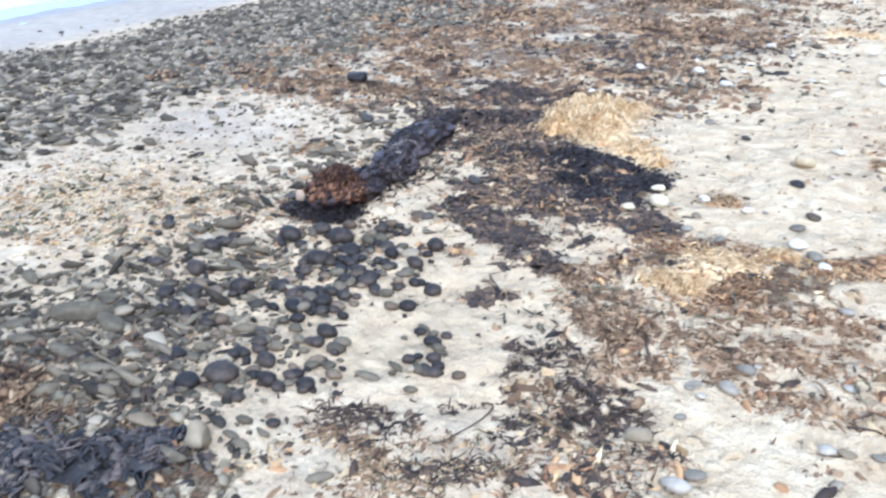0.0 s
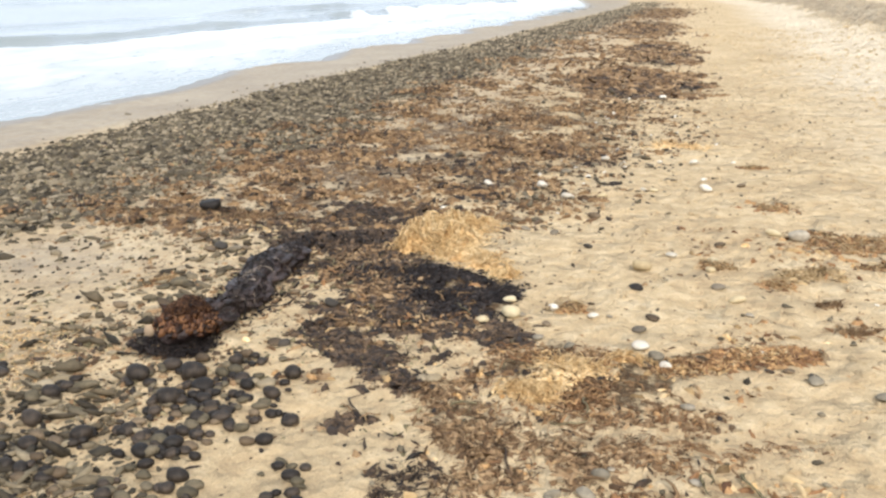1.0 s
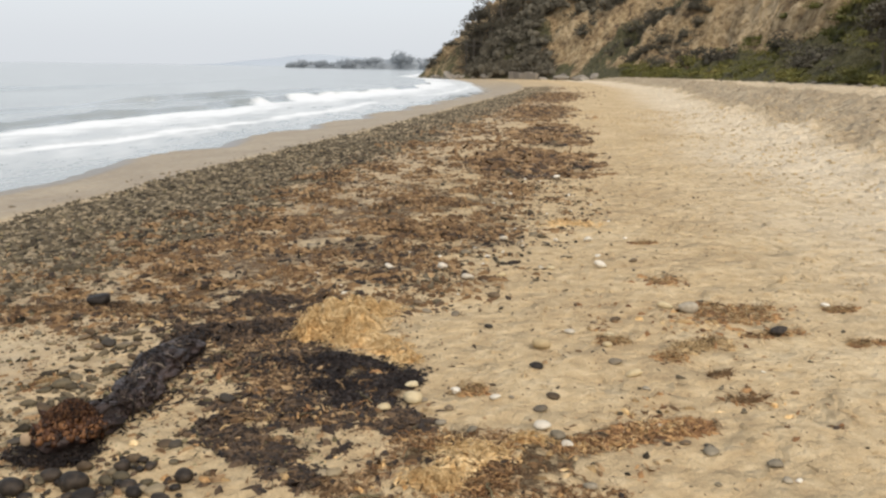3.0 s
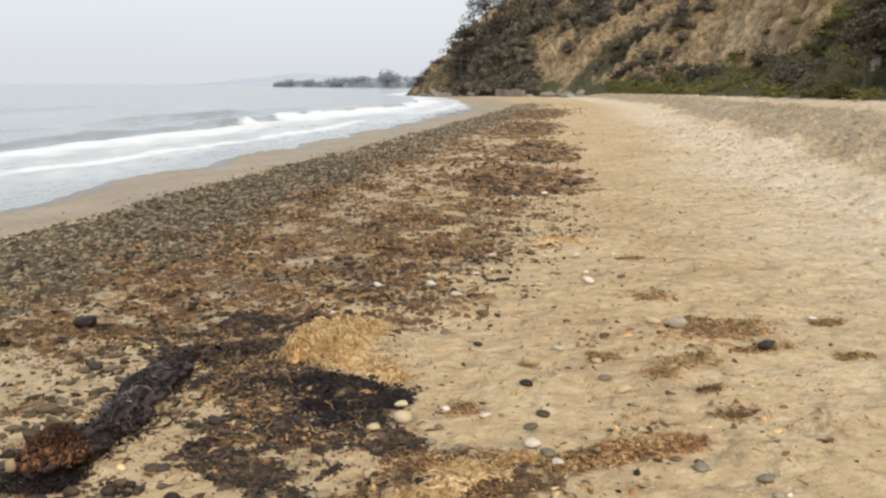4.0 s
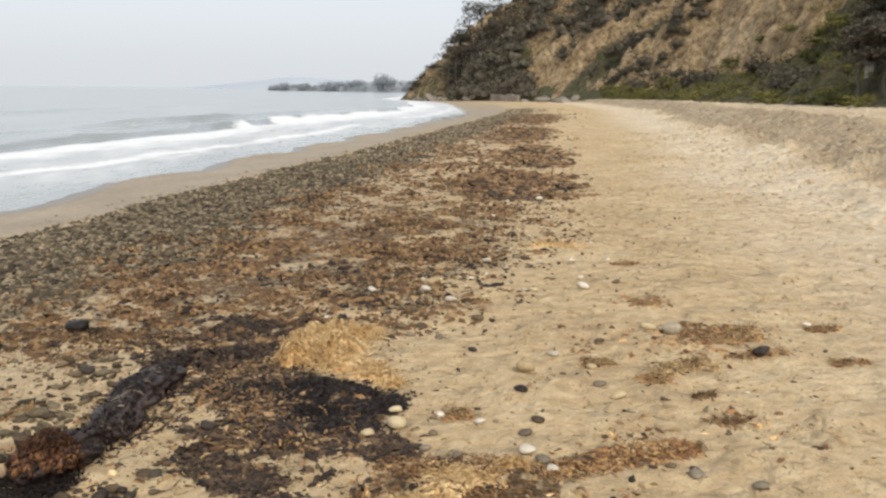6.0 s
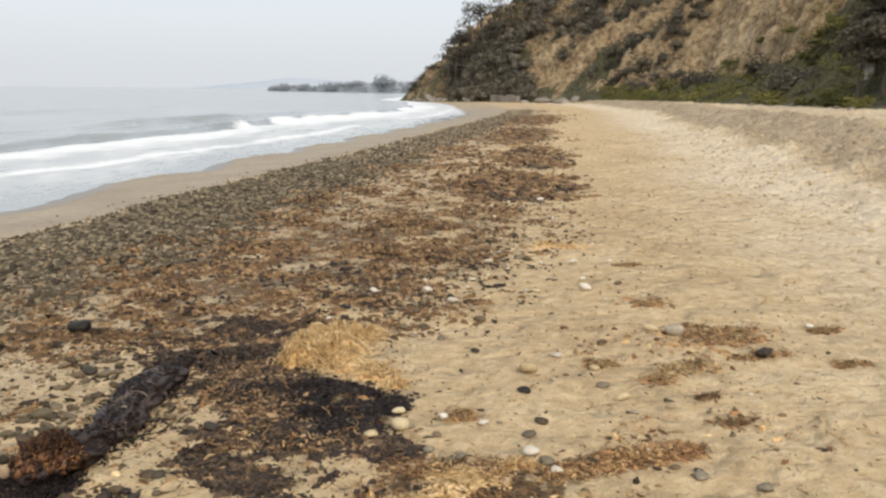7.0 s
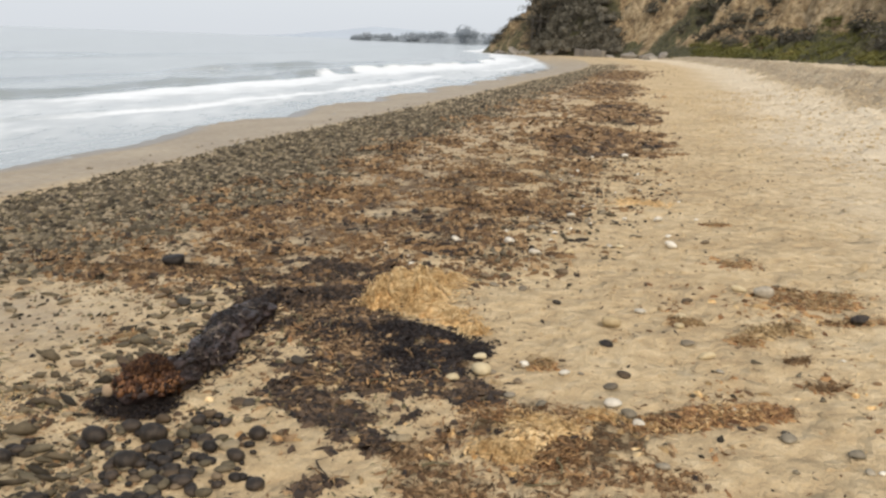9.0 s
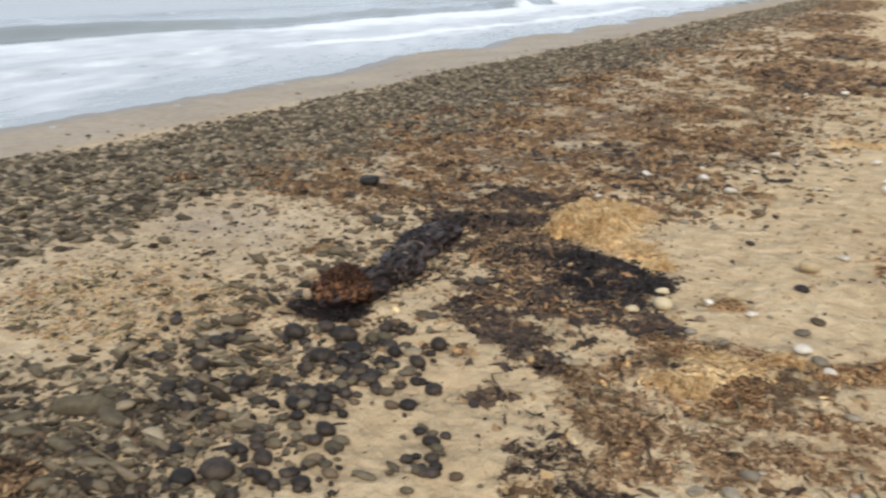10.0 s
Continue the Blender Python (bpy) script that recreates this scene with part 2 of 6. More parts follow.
def tatters(x, y, size, lift=0.015, seed=1, base=None):
    """Crumpled scraps of weed, each a small bent patch with a ragged rim."""
    r = np.random.default_rng(seed)
    n = len(x)
    a = r.uniform(0, 2 * np.pi, (n, 1)) + np.linspace(0, 2 * np.pi, 6, endpoint=False)[None] + r.normal(0, 0.3, (n, 6))
    rad = np.asarray(size).reshape(-1, 1) * r.uniform(0.35, 1.25, (n, 6))
    way, long = r.uniform(0, np.pi, (n, 1)), r.uniform(1.2, 3.6, (n, 1))
    px, py = rad * np.cos(a) * long, rad * np.sin(a) / long**0.5
    gx = x[:, None] + px * np.cos(way) - py * np.sin(way)
    gy = y[:, None] + px * np.sin(way) + py * np.cos(way)
    z0 = (ground_z(x, y) if base is None else base(x, y))[:, None]
    tilt = r.normal(0, 0.55, (n, 2, 1))
    gz = z0 + np.abs((gx - x[:, None]) * tilt[:, 0] + (gy - y[:, None]) * tilt[:, 1]) + lift * r.uniform(-0.1, 0.8, (n, 6))
    mid = np.stack([x, y, z0[:, 0] + lift * r.uniform(0.1, 1.3, n)], -1)[:, None]
    v = np.concatenate([mid, np.stack([gx, gy, gz], -1)], 1)
    i = (np.arange(n) * 7)[:, None]
    f3 = np.stack([np.concatenate([i, i + 1 + k, i + 1 + (k + 1) % 6], 1) for k in range(6)], 1).reshape(-1, 3)
    return v.reshape(-1, 3), np.concatenate([f3, f3[:, 2:]], 1)


def clods(x, y, size, seed=1, base=None, high=0.4, stretch=2.2, jag=0.5, plain=False):
    """Low soft lumps sunk into what they lie on: weed crumbs, wet clots and far pebbles."""
    r = np.random.default_rng(seed)
    n = len(x)
    a = r.uniform(0, 2 * np.pi, (n, 1)) + np.linspace(0, 2 * np.pi, 6, endpoint=False)[None] + r.normal(0, 0.2, (n, 6))
    size = np.broadcast_to(np.asarray(size, float), (n,))[:, None]
    rad = size * (1 + jag * r.uniform(-1, 0.6, (n, 6)))
    way, long = r.uniform(0, np.pi, (n, 1)), r.uniform(1.0, stretch, (n, 1))
    h = size[:, 0] * high * r.uniform(0.5, 1.5, n)

    def ring(k):
        px, py = k * rad * np.cos(a) * long, k * rad * np.sin(a) / long**0.5
        return x[:, None] + px * np.cos(way) - py * np.sin(way), y[:, None] + px * np.sin(way) + py * np.cos(way)

    z0 = (ground_z(x, y) if base is None else base(x, y))[:, None]
    ox, oy = ring(1.0)
    oz = z0 - 0.12 * size + 0 * ox
    mid = np.stack([x, y, z0[:, 0] + h * r.uniform(0.6, 1.2, n)], -1)[:, None]
    if plain or (n and float(size.max()) < 0.016):
        v = np.concatenate([mid, np.stack([ox, oy, oz], -1)], 1)
        i = (np.arange(n) * 7)[:, None]
        f3 = np.stack([np.concatenate([i, i + 1 + k, i + 1 + (k + 1) % 6], 1) for k in range(6)], 1).reshape(-1, 3)
        return v.reshape(-1, 3), np.concatenate([f3, f3[:, 2:]], 1)
    ix, iy = ring(0.62)
    iz = z0 + h[:, None] * r.uniform(0.35, 1.15, (n, 6))
    v = np.concatenate([mid, np.stack([ix, iy, iz], -1), np.stack([ox, oy, oz], -1)], 1)
    i = (np.arange(n) * 13)[:, None]
    f4 = []
    for k in range(6):
        g = (k + 1) % 6
        f4.append(np.concatenate([i, i + 1 + k, i + 1 + g, i + 1 + g], 1))
        f4.append(np.concatenate([i + 1 + k, i + 7 + k, i + 7 + g, i + 1 + g], 1))
    return v.reshape(-1, 3), np.stack(f4, 1).reshape(-1, 4)


def join(pairs):
    vs, fs, off = [], [], 0
    for v, fc in pairs:
        vs.append(v)
        fs.append(np.asarray(fc) + off)
        off += len(v)
    return np.concatenate(vs), np.concatenate(fs)


def box(x0, x1, y0, y1, z0, z1):
    v = np.array([(x, y, z) for x in (x0, x1) for y in (y0, y1) for z in (z0, z1)], float)
    return v, np.array([(0, 1, 3, 2), (4, 6, 7, 5), (0, 4, 5, 1), (2, 3, 7, 6), (0, 2, 6, 4), (1, 5, 7, 3)])


def tube(points, radii, sides=8):
    """A bent tapering tube with closed ends."""
    points, radii = np.asarray(points, float), np.asarray(radii, float)
    rings = []
    for k, (p, r) in enumerate(zip(points, radii)):
        a = points[min(k + 1, len(points) - 1)] - points[max(k - 1, 0)]
        a /= np.linalg.norm(a) + 1e-9
        side = np.cross(a, (0.31, 0.12, 0.94) if abs(a[2]) < 0.9 else (1.0, 0, 0))
        side /= np.linalg.norm(side)
        up = np.cross(side, a)
        t = np.linspace(0, 2 * np.pi, sides, endpoint=False)[:, None]
        rings.append(p + r * (np.cos(t) * side + np.sin(t) * up))
    v = np.concatenate(rings + [points[:1], points[-1:]])
    n, f4 = len(points), []
    for k in range(n - 1):
        for s in range(sides):
            f4.append((k * sides + s, k * sides + (s + 1) % sides, (k + 1) * sides + (s + 1) % sides, (k + 1) * sides + s))
    for s in range(sides):
        f4.append((n * sides, (s + 1) % sides, s, s))
        f4.append((n * sides + 1, (n - 1) * sides + s, (n - 1) * sides + (s + 1) % sides, (n - 1) * sides + (s + 1) % sides))
    return v, np.array(f4)


# ---- materials ----
def shader(name):
    m = bpy.data.materials.new(name)
    m.use_nodes = True
    nt = m.node_tree
    return m, nt, nt.nodes["Principled BSDF"]


def node(nt, kind, **values):
    n = nt.nodes.new(kind)
    for key, value in values.items():
        n.inputs[key.replace("_", " ")].default_value = value
    return n


def noise_of(nt, where, scale, detail=6.0, rough=0.6):
    n = node(nt, "ShaderNodeTexNoise", Scale=scale, Detail=detail, Roughness=rough)
    nt.links.new(where, n.inputs["Vector"])
    return n.outputs["Fac"]


def ramp(nt, value, stops):
    n = nt.nodes.new("ShaderNodeValToRGB")
    e = n.color_ramp.elements
    while len(e) < len(stops):
        e.new(0.5)
    for item, (p, c) in zip(e, stops):
        item.position = p
        item.color = (*c, 1) if len(c) == 3 else c
    nt.links.new(value, n.inputs["Fac"])
    return n.outputs["Color"]


def mixed(nt, fac, a, b):
    n = nt.nodes.new("ShaderNodeMix")
    n.data_type = "RGBA"
    for sock, val in ((n.inputs[0], fac), (n.inputs[6], a), (n.inputs[7], b)):
        if isinstance(val, (int, float)):
            sock.default_value = val
        elif isinstance(val, tuple):
            sock.default_value = (*val, 1)
        else:
            nt.links.new(val, sock)
    return n.outputs[2]


def maths(nt, op, a, b=0.0, clamp=False):
    n = nt.nodes.new("ShaderNodeMath")
    n.operation, n.use_clamp = op, clamp
    for sock, val in ((n.inputs[0], a), (n.inputs[1], b)):
        if isinstance(val, (int, float)):
            sock.default_value = val
        else:
            nt.links.new(val, sock)
    return n.outputs[0]


def bumped(nt, bsdf, height, strength, distance):
    b = node(nt, "ShaderNodeBump", Strength=strength, Distance=distance)
    nt.links.new(height, b.inputs["Height"])
    nt.links.new(b.outputs["Normal"], bsdf.inputs["Normal"])


def place_of(nt, world_space=True):
    if world_space:
        return nt.nodes.new("ShaderNodeNewGeometry").outputs["Position"]
    return nt.nodes.new("ShaderNodeTexCoord").outputs["Object"]


def varied(name, stops, grain, rough=0.8, island=True, spread=0.5, bump=0.4, depth=0.004, world_space=True, stain=None, gloss=0.25):
    """A natural surface: a base tone picked for each piece, mottled by noise at two scales."""
    m, nt, bsdf = shader(name)
    bsdf.inputs["Specular IOR Level"].default_value = gloss
    where = place_of(nt, world_space)
    fine, wide = noise_of(nt, where, grain), noise_of(nt, where, grain * 0.13, 3)
    if island:
        pick = nt.nodes.new("ShaderNodeNewGeometry").outputs["Random Per Island"]
    else:
        pick = nt.nodes.new("ShaderNodeObjectInfo").outputs["Random"]
    tone = maths(nt, "ADD", maths(nt, "MULTIPLY", pick, spread), maths(nt, "MULTIPLY", fine, 1 - spread))
    tone = maths(nt, "ADD", tone, maths(nt, "MULTIPLY", maths(nt, "SUBTRACT", wide, 0.5), 0.5))
    colour = ramp(nt, tone, stops)
    if stain:
        colour = mixed(nt, ramp(nt, noise_of(nt, where, grain * 0.4, 4), [(0.5, (0, 0, 0)), (0.65, (1, 1, 1))]), colour, stain)
    nt.links.new(colour, bsdf.inputs["Base Color"])
    nt.links.new(maths(nt, "ADD", maths(nt, "MULTIPLY", fine, 0.25), rough - 0.12, True), bsdf.inputs["Roughness"])
    bumped(nt, bsdf, fine, bump, depth)
    return m


def sand_material():
    m, nt, bsdf = shader("beach_sand")
    where = place_of(nt)
    grains, mid, wide = noise_of(nt, where, 160, 4), noise_of(nt, where, 9, 6), noise_of(nt, where, 0.7, 5)
    att = {}
    for key in ("wet", "litter", "dry", "bank_grey"):
        a = nt.nodes.new("ShaderNodeAttribute")
        a.attribute_name = key
        att[key] = a.outputs["Fac"]
    tone = maths(nt, "ADD", maths(nt, "MULTIPLY", grains, 0.3), maths(nt, "ADD", maths(nt, "MULTIPLY", mid, 0.4), maths(nt, "MULTIPLY", wide, 0.3)))
    # Mottle deepened to put the shade of small dimples into the sand colour
    damp = ramp(nt, tone, [(0.39, (0.40, 0.288, 0.163)), (0.5, (0.555, 0.412, 0.236)), (0.60, (0.70, 0.55, 0.34))])
    dry = ramp(nt, tone, [(0.38, (0.50, 0.395, 0.26)), (0.5, (0.69, 0.57, 0.405)), (0.62, (0.79, 0.69, 0.525))])
    colour = mixed(nt, att["dry"], damp, dry)
    greyed = ramp(nt, tone, [(0.38, (0.23, 0.175, 0.112)), (0.5, (0.40, 0.315, 0.208)), (0.62, (0.55, 0.45, 0.31))])
    colour = mixed(nt, att["bank_grey"], colour, greyed)
    soaked = ramp(nt, tone, [(0.3, (0.125, 0.108, 0.086)), (0.7, (0.205, 0.180, 0.146))])
    colour = mixed(nt, att["wet"], colour, soaked)
    # Specks are weed crumbs; on open sand they also paint the shade of dents
    crumbs = noise_of(nt, where, 17, 9, 0.78)
    cut = maths(nt, "SUBTRACT", 0.93, maths(nt, "MULTIPLY", att["litter"], 0.46))
    spot = maths(nt, "MULTIPLY", maths(nt, "SUBTRACT", maths(nt, "ADD", crumbs, maths(nt, "MULTIPLY", grains, 0.12)), cut), 9.0, True)
    debris = ramp(nt, noise_of(nt, where, 60, 5), [(0.3, (0.04, 0.023, 0.013)), (0.5, (0.13, 0.076, 0.036)), (0.72, (0.28, 0.175, 0.085))])
    colour = mixed(nt, spot, colour, debris)
    nt.links.new(colour, bsdf.inputs["Base Color"])
    nt.links.new(maths(nt, "ADD", 0.2, maths(nt, "MULTIPLY", att["wet"], 0.35)), bsdf.inputs["Specular IOR Level"])
    rough = maths(nt, "SUBTRACT", 0.95, maths(nt, "MULTIPLY", att["wet"], 0.62))
    nt.links.new(rough, bsdf.inputs["Roughness"])
    height = maths(nt, "ADD", maths(nt, "MULTIPLY", mid, 1.2), maths(nt, "ADD", maths(nt, "MULTIPLY", grains, 0.15), maths(nt, "MULTIPLY", noise_of(nt, where, 22, 5), 0.9)))
    height = maths(nt, "ADD", height, maths(nt, "MULTIPLY", spot, 0.5))
    dents = node(nt, "ShaderNodeTexVoronoi", Scale=3.6)
    dents.feature = "SMOOTH_F1"
    bent = nt.nodes.new("ShaderNodeVectorMath")
    bent.operation = "ADD"
    nt.links.new(where, bent.inputs[0])
    shake = node(nt, "ShaderNodeTexNoise", Scale=5.0, Detail=3.0)
    nt.links.new(where, shake.inputs["Vector"])
    weak = nt.nodes.new("ShaderNodeVectorMath")
    weak.operation = "SCALE"
    weak.inputs["Scale"].default_value = 0.35
    nt.links.new(shake.outputs["Color"], weak.inputs[0])
    nt.links.new(weak.outputs[0], bent.inputs[1])
    nt.links.new(bent.outputs[0], dents.inputs["Vector"])
    height = maths(nt, "ADD", height, maths(nt, "MULTIPLY", dents.outputs["Distance"], 3.5))
    strength = maths(nt, "SUBTRACT", 0.95, maths(nt, "MULTIPLY", att["wet"], 0.92))
    b = node(nt, "ShaderNodeBump", Distance=0.05)
    nt.links.new(strength, b.inputs["Strength"])
    nt.links.new(height, b.inputs["Height"])
    nt.links.new(b.outputs["Normal"], bsdf.inputs["Normal"])
    return m


def water_material():
    m, nt, bsdf = shader("sea_water")
    where = place_of(nt)
    a = nt.nodes.new("ShaderNodeAttribute")
    a.attribute_name = "foam"
    stretch = nt.nodes.new("ShaderNodeMapping")
    stretch.inputs["Scale"].default_value = (1.0, 0.35, 1.0)
    nt.links.new(where, stretch.inputs["Vector"])
    lace = noise_of(nt, stretch.outputs[0], 2.2, 8, 0.7)
    wash = noise_of(nt, stretch.outputs[0], 0.55, 6, 0.65)
    lace = maths(nt, "ADD", maths(nt, "MULTIPLY", lace, 0.55), maths(nt, "MULTIPLY", wash, 0.55))
    spot = maths(nt, "MULTIPLY", maths(nt, "SUBTRACT", maths(nt, "ADD", a.outputs["Fac"], lace), 0.90), 2.3, True)
    deep = ramp(nt, noise_of(nt, stretch.outputs[0], 0.25, 4), [(0.3, (0.205, 0.228, 0.222)), (0.7, (0.345, 0.368, 0.365))])
    nt.links.new(mixed(nt, spot, deep, (0.74, 0.75, 0.745)), bsdf.inputs["Base Color"])
    nt.links.new(maths(nt, "ADD", maths(nt, "MULTIPLY", spot, 0.6), 0.14), bsdf.inputs["Roughness"])
    bsdf.inputs["IOR"].default_value = 1.36
    ripple = maths(nt, "ADD", noise_of(nt, stretch.outputs[0], 3.0, 5), maths(nt, "MULTIPLY", spot, 0.6))
    bumped(nt, bsdf, ripple, 0.35, 0.05)
    return m


def cliff_material():
    m, nt, bsdf = shader("sandstone_cliff")
    where = place_of(nt)
    fine, wide = noise_of(nt, where, 1.6, 8, 0.68), noise_of(nt, where, 0.16, 5)
    strata = nt.nodes.new("ShaderNodeMapping")
    strata.inputs["Scale"].default_value = (0.12, 0.12, 1.1)
    strata.inputs["Rotation"].default_value = (0.25, 0.1, 0)
    nt.links.new(where, strata.inputs["Vector"])
    beds = noise_of(nt, strata.outputs[0], 1.0, 6)
    blocks = node(nt, "ShaderNodeTexVoronoi", Scale=0.55)
    warp = nt.nodes.new("ShaderNodeVectorMath")
    warp.operation = "ADD"
    nt.links.new(where, warp.inputs[0])
    nt.links.new(node(nt, "ShaderNodeTexNoise", Scale=0.8, Detail=4.0).outputs["Color"], warp.inputs[1])
    nt.links.new(warp.outputs[0], blocks.inputs["Vector"])
    chunk = maths(nt, "SUBTRACT", 0.95, blocks.outputs["Distance"], True)
    tone = maths(nt, "ADD", maths(nt, "MULTIPLY", fine, 0.6), maths(nt, "ADD", maths(nt, "MULTIPLY", beds, 0.16), maths(nt, "MULTIPLY", wide, 0.16)))
    tone = maths(nt, "ADD", tone, maths(nt, "MULTIPLY", chunk, 0.16))
    # Dark stops put the shade of cracks and hollows into the rock colour
    rock = ramp(nt, tone, [(0.37, (0.09, 0.063, 0.042)), (0.44, (0.21, 0.142, 0.080)), (0.51, (0.40, 0.275, 0.138)), (0.62, (0.63, 0.475, 0.275))])
    # Sunlight on the ribs and the steep face, painted as a paler rock
    f = nt.nodes.new("ShaderNodeAttribute")
    f.attribute_name = "sunlit"
    sunlit_rock = ramp(nt, tone, [(0.37, (0.10, 0.066, 0.038)), (0.44, (0.27, 0.18, 0.092)), (0.51, (0.49, 0.345, 0.182)), (0.60, (0.70, 0.535, 0.325))])
    rock = mixed(nt, maths(nt, "MULTIPLY", f.outputs["Fac"], maths(nt, "MULTIPLY", noise_of(nt, where, 0.4, 4), 1.7, True), True), rock, sunlit_rock)
    a = nt.nodes.new("ShaderNodeAttribute")
    a.attribute_name = "scrub"
    cover = maths(nt, "MULTIPLY", maths(nt, "SUBTRACT", maths(nt, "ADD", a.outputs["Fac"], noise_of(nt, where, 0.9, 7, 0.7)), 0.95), 5.0, True)
    grass = ramp(nt, fine, [(0.3, (0.05, 0.046, 0.022)), (0.55, (0.13, 0.118, 0.05)), (0.75, (0.24, 0.20, 0.095))])
    nt.links.new(mixed(nt, cover, rock, grass), bsdf.inputs["Base Color"])
    bsdf.inputs["Roughness"].default_value = 0.95
    bumped(nt, bsdf, tone, 1.0, 2.4)
    return m


SAND, WATER, CLIFF = sand_material(), water_material(), cliff_material()
STONE = varied("weathered_pebble", [(0.12, (0.027, 0.021, 0.013)), (0.4, (0.074, 0.058, 0.036)), (0.65, (0.145, 0.116, 0.073)), (0.9, (0.31, 0.25, 0.165))], 40, 0.8, spread=0.75)
SANDSTONE = varied("sandy_stone", [(0.2, (0.32, 0.235, 0.125)), (0.5, (0.46, 0.36, 0.205)), (0.8, (0.57, 0.475, 0.30))], 30, 0.75, island=False, world_space=False)
SLATE = varied("slaty_pebble", [(0.12, (0.020, 0.015, 0.009)), (0.4, (0.062, 0.047, 0.028)), (0.68, (0.145, 0.112, 0.067)), (0.9, (0.30, 0.24, 0.15))], 45, 0.75, spread=0.7, bump=0.7, depth=0.006)
NEAR_STONE = varied("stained_pebble", [(0.12, (0.022, 0.018, 0.012)), (0.42, (0.072, 0.058, 0.037)), (0.68, (0.165, 0.132, 0.081)), (0.9, (0.32, 0.255, 0.158))], 40, 0.8, spread=0.8)
GREY_STONE = varied("grey_stone", [(0.2, (0.048, 0.039, 0.024)), (0.5, (0.098, 0.079, 0.048)), (0.8, (0.19, 0.15, 0.095))], 35, 0.8, island=False, world_space=False, spread=0.3, bump=0.8, depth=0.008)
TAN_STONE = varied("tan_stone", [(0.2, (0.14, 0.10, 0.055)), (0.5, (0.235, 0.18, 0.105)), (0.8, (0.33, 0.265, 0.17))], 30, 0.8, island=False, world_space=False, bump=0.8, depth=0.01)
PALE_STONE = varied("pale_stone", [(0.2, (0.38, 0.33, 0.25)), (0.5, (0.56, 0.50, 0.40)), (0.8, (0.72, 0.66, 0.55))], 30, 0.6, island=False, world_space=False)
BLUE_STONE = varied("blue_grey_stone", [(0.2, (0.115, 0.096, 0.066)), (0.5, (0.225, 0.19, 0.135)), (0.8, (0.42, 0.36, 0.27))], 30, 0.75, island=False, world_space=False, spread=0.4)
BROWN_STONE = varied("brown_stone", [(0.2, (0.050, 0.034, 0.020)), (0.5, (0.110, 0.076, 0.044)), (0.8, (0.21, 0.155, 0.095))], 35, 0.7, island=False, world_space=False, spread=0.4)
DARK_STONE = varied("dark_stone", [(0.25, (0.045, 0.037, 0.028)), (0.5, (0.115, 0.093, 0.066)), (0.75, (0.22, 0.18, 0.125))], 35, 0.72, island=False, world_space=False, spread=0.85)
OILED = varied("oil_coated_stone", [(0.2, (0.010, 0.008, 0.0065)), (0.5, (0.025, 0.0195, 0.015)), (0.8, (0.085, 0.062, 0.043))], 28, 0.52, island=False, world_space=False, spread=0.3, bump=0.8, depth=0.008, gloss=0.2)
KELP = varied("brown_kelp", [(0.12, (0.046, 0.027, 0.014)), (0.4, (0.134, 0.075, 0.034)), (0.65, (0.238, 0.145, 0.067)), (0.88, (0.39, 0.266, 0.14))], 45, 0.72, spread=0.6)
DARK_KELP = varied("dark_kelp", [(0.2, (0.014, 0.010, 0.008)), (0.5, (0.045, 0.029, 0.018)), (0.8, (0.13, 0.082, 0.045))], 45, 0.6, spread=0.58)
RUST_KELP = varied("rust_kelp", [(0.2, (0.09, 0.042, 0.019)), (0.5, (0.27, 0.138, 0.056)), (0.8, (0.48, 0.29, 0.125))], 45, 0.65, spread=0.58)
STRAW = varied("straw_kelp", [(0.3, (0.36, 0.195, 0.068)), (0.46, (0.68, 0.44, 0.19)), (0.66, (0.88, 0.67, 0.375))], 38, 0.75, spread=0.18, bump=0.9, depth=0.012)
OILED_BARK = varied("oil_coated_driftwood", [(0.25, (0.013, 0.009, 0.008)), (0.5, (0.038, 0.025, 0.022)), (0.7, (0.09, 0.062, 0.054)), (0.9, (0.20, 0.15, 0.125))], 34, 0.42, island=False, spread=0.05, bump=1.0, depth=0.02, gloss=0.4)
OIL = varied("oil_soaked_kelp", [(0.2, (0.009, 0.006, 0.005)), (0.55, (0.020, 0.014, 0.0115)), (0.9, (0.066, 0.047, 0.036))], 45, 0.5, spread=0.6, gloss=0.22)
WET_WEED = varied("glossy_oiled_weed", [(0.2, (0.012, 0.010, 0.009)), (0.5, (0.030, 0.023, 0.018)), (0.8, (0.10, 0.074, 0.055))], 50, 0.5, spread=0.7, gloss=0.3)
TAN_KELP = varied("tan_kelp", [(0.2, (0.13, 0.082, 0.036)), (0.5, (0.39, 0.26, 0.12)), (0.85, (0.62, 0.46, 0.25))], 45, 0.72, spread=0.6)
BANK = varied("red_brown_kelp", [(0.2, (0.062, 0.035, 0.017)), (0.5, (0.188, 0.111, 0.053)), (0.85, (0.40, 0.27, 0.142))], 30, 0.75, spread=0.58)
OLIVE = varied("olive_weed", [(0.2, (0.034, 0.028, 0.014)), (0.5, (0.125, 0.102, 0.052)), (0.85, (0.32, 0.26, 0.14))], 45, 0.75, spread=0.58)
# Scrub tones lifted to carry some of the haze before the headland
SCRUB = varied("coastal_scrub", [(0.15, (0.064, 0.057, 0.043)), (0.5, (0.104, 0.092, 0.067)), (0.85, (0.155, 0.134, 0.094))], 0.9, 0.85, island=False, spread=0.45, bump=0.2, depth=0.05)
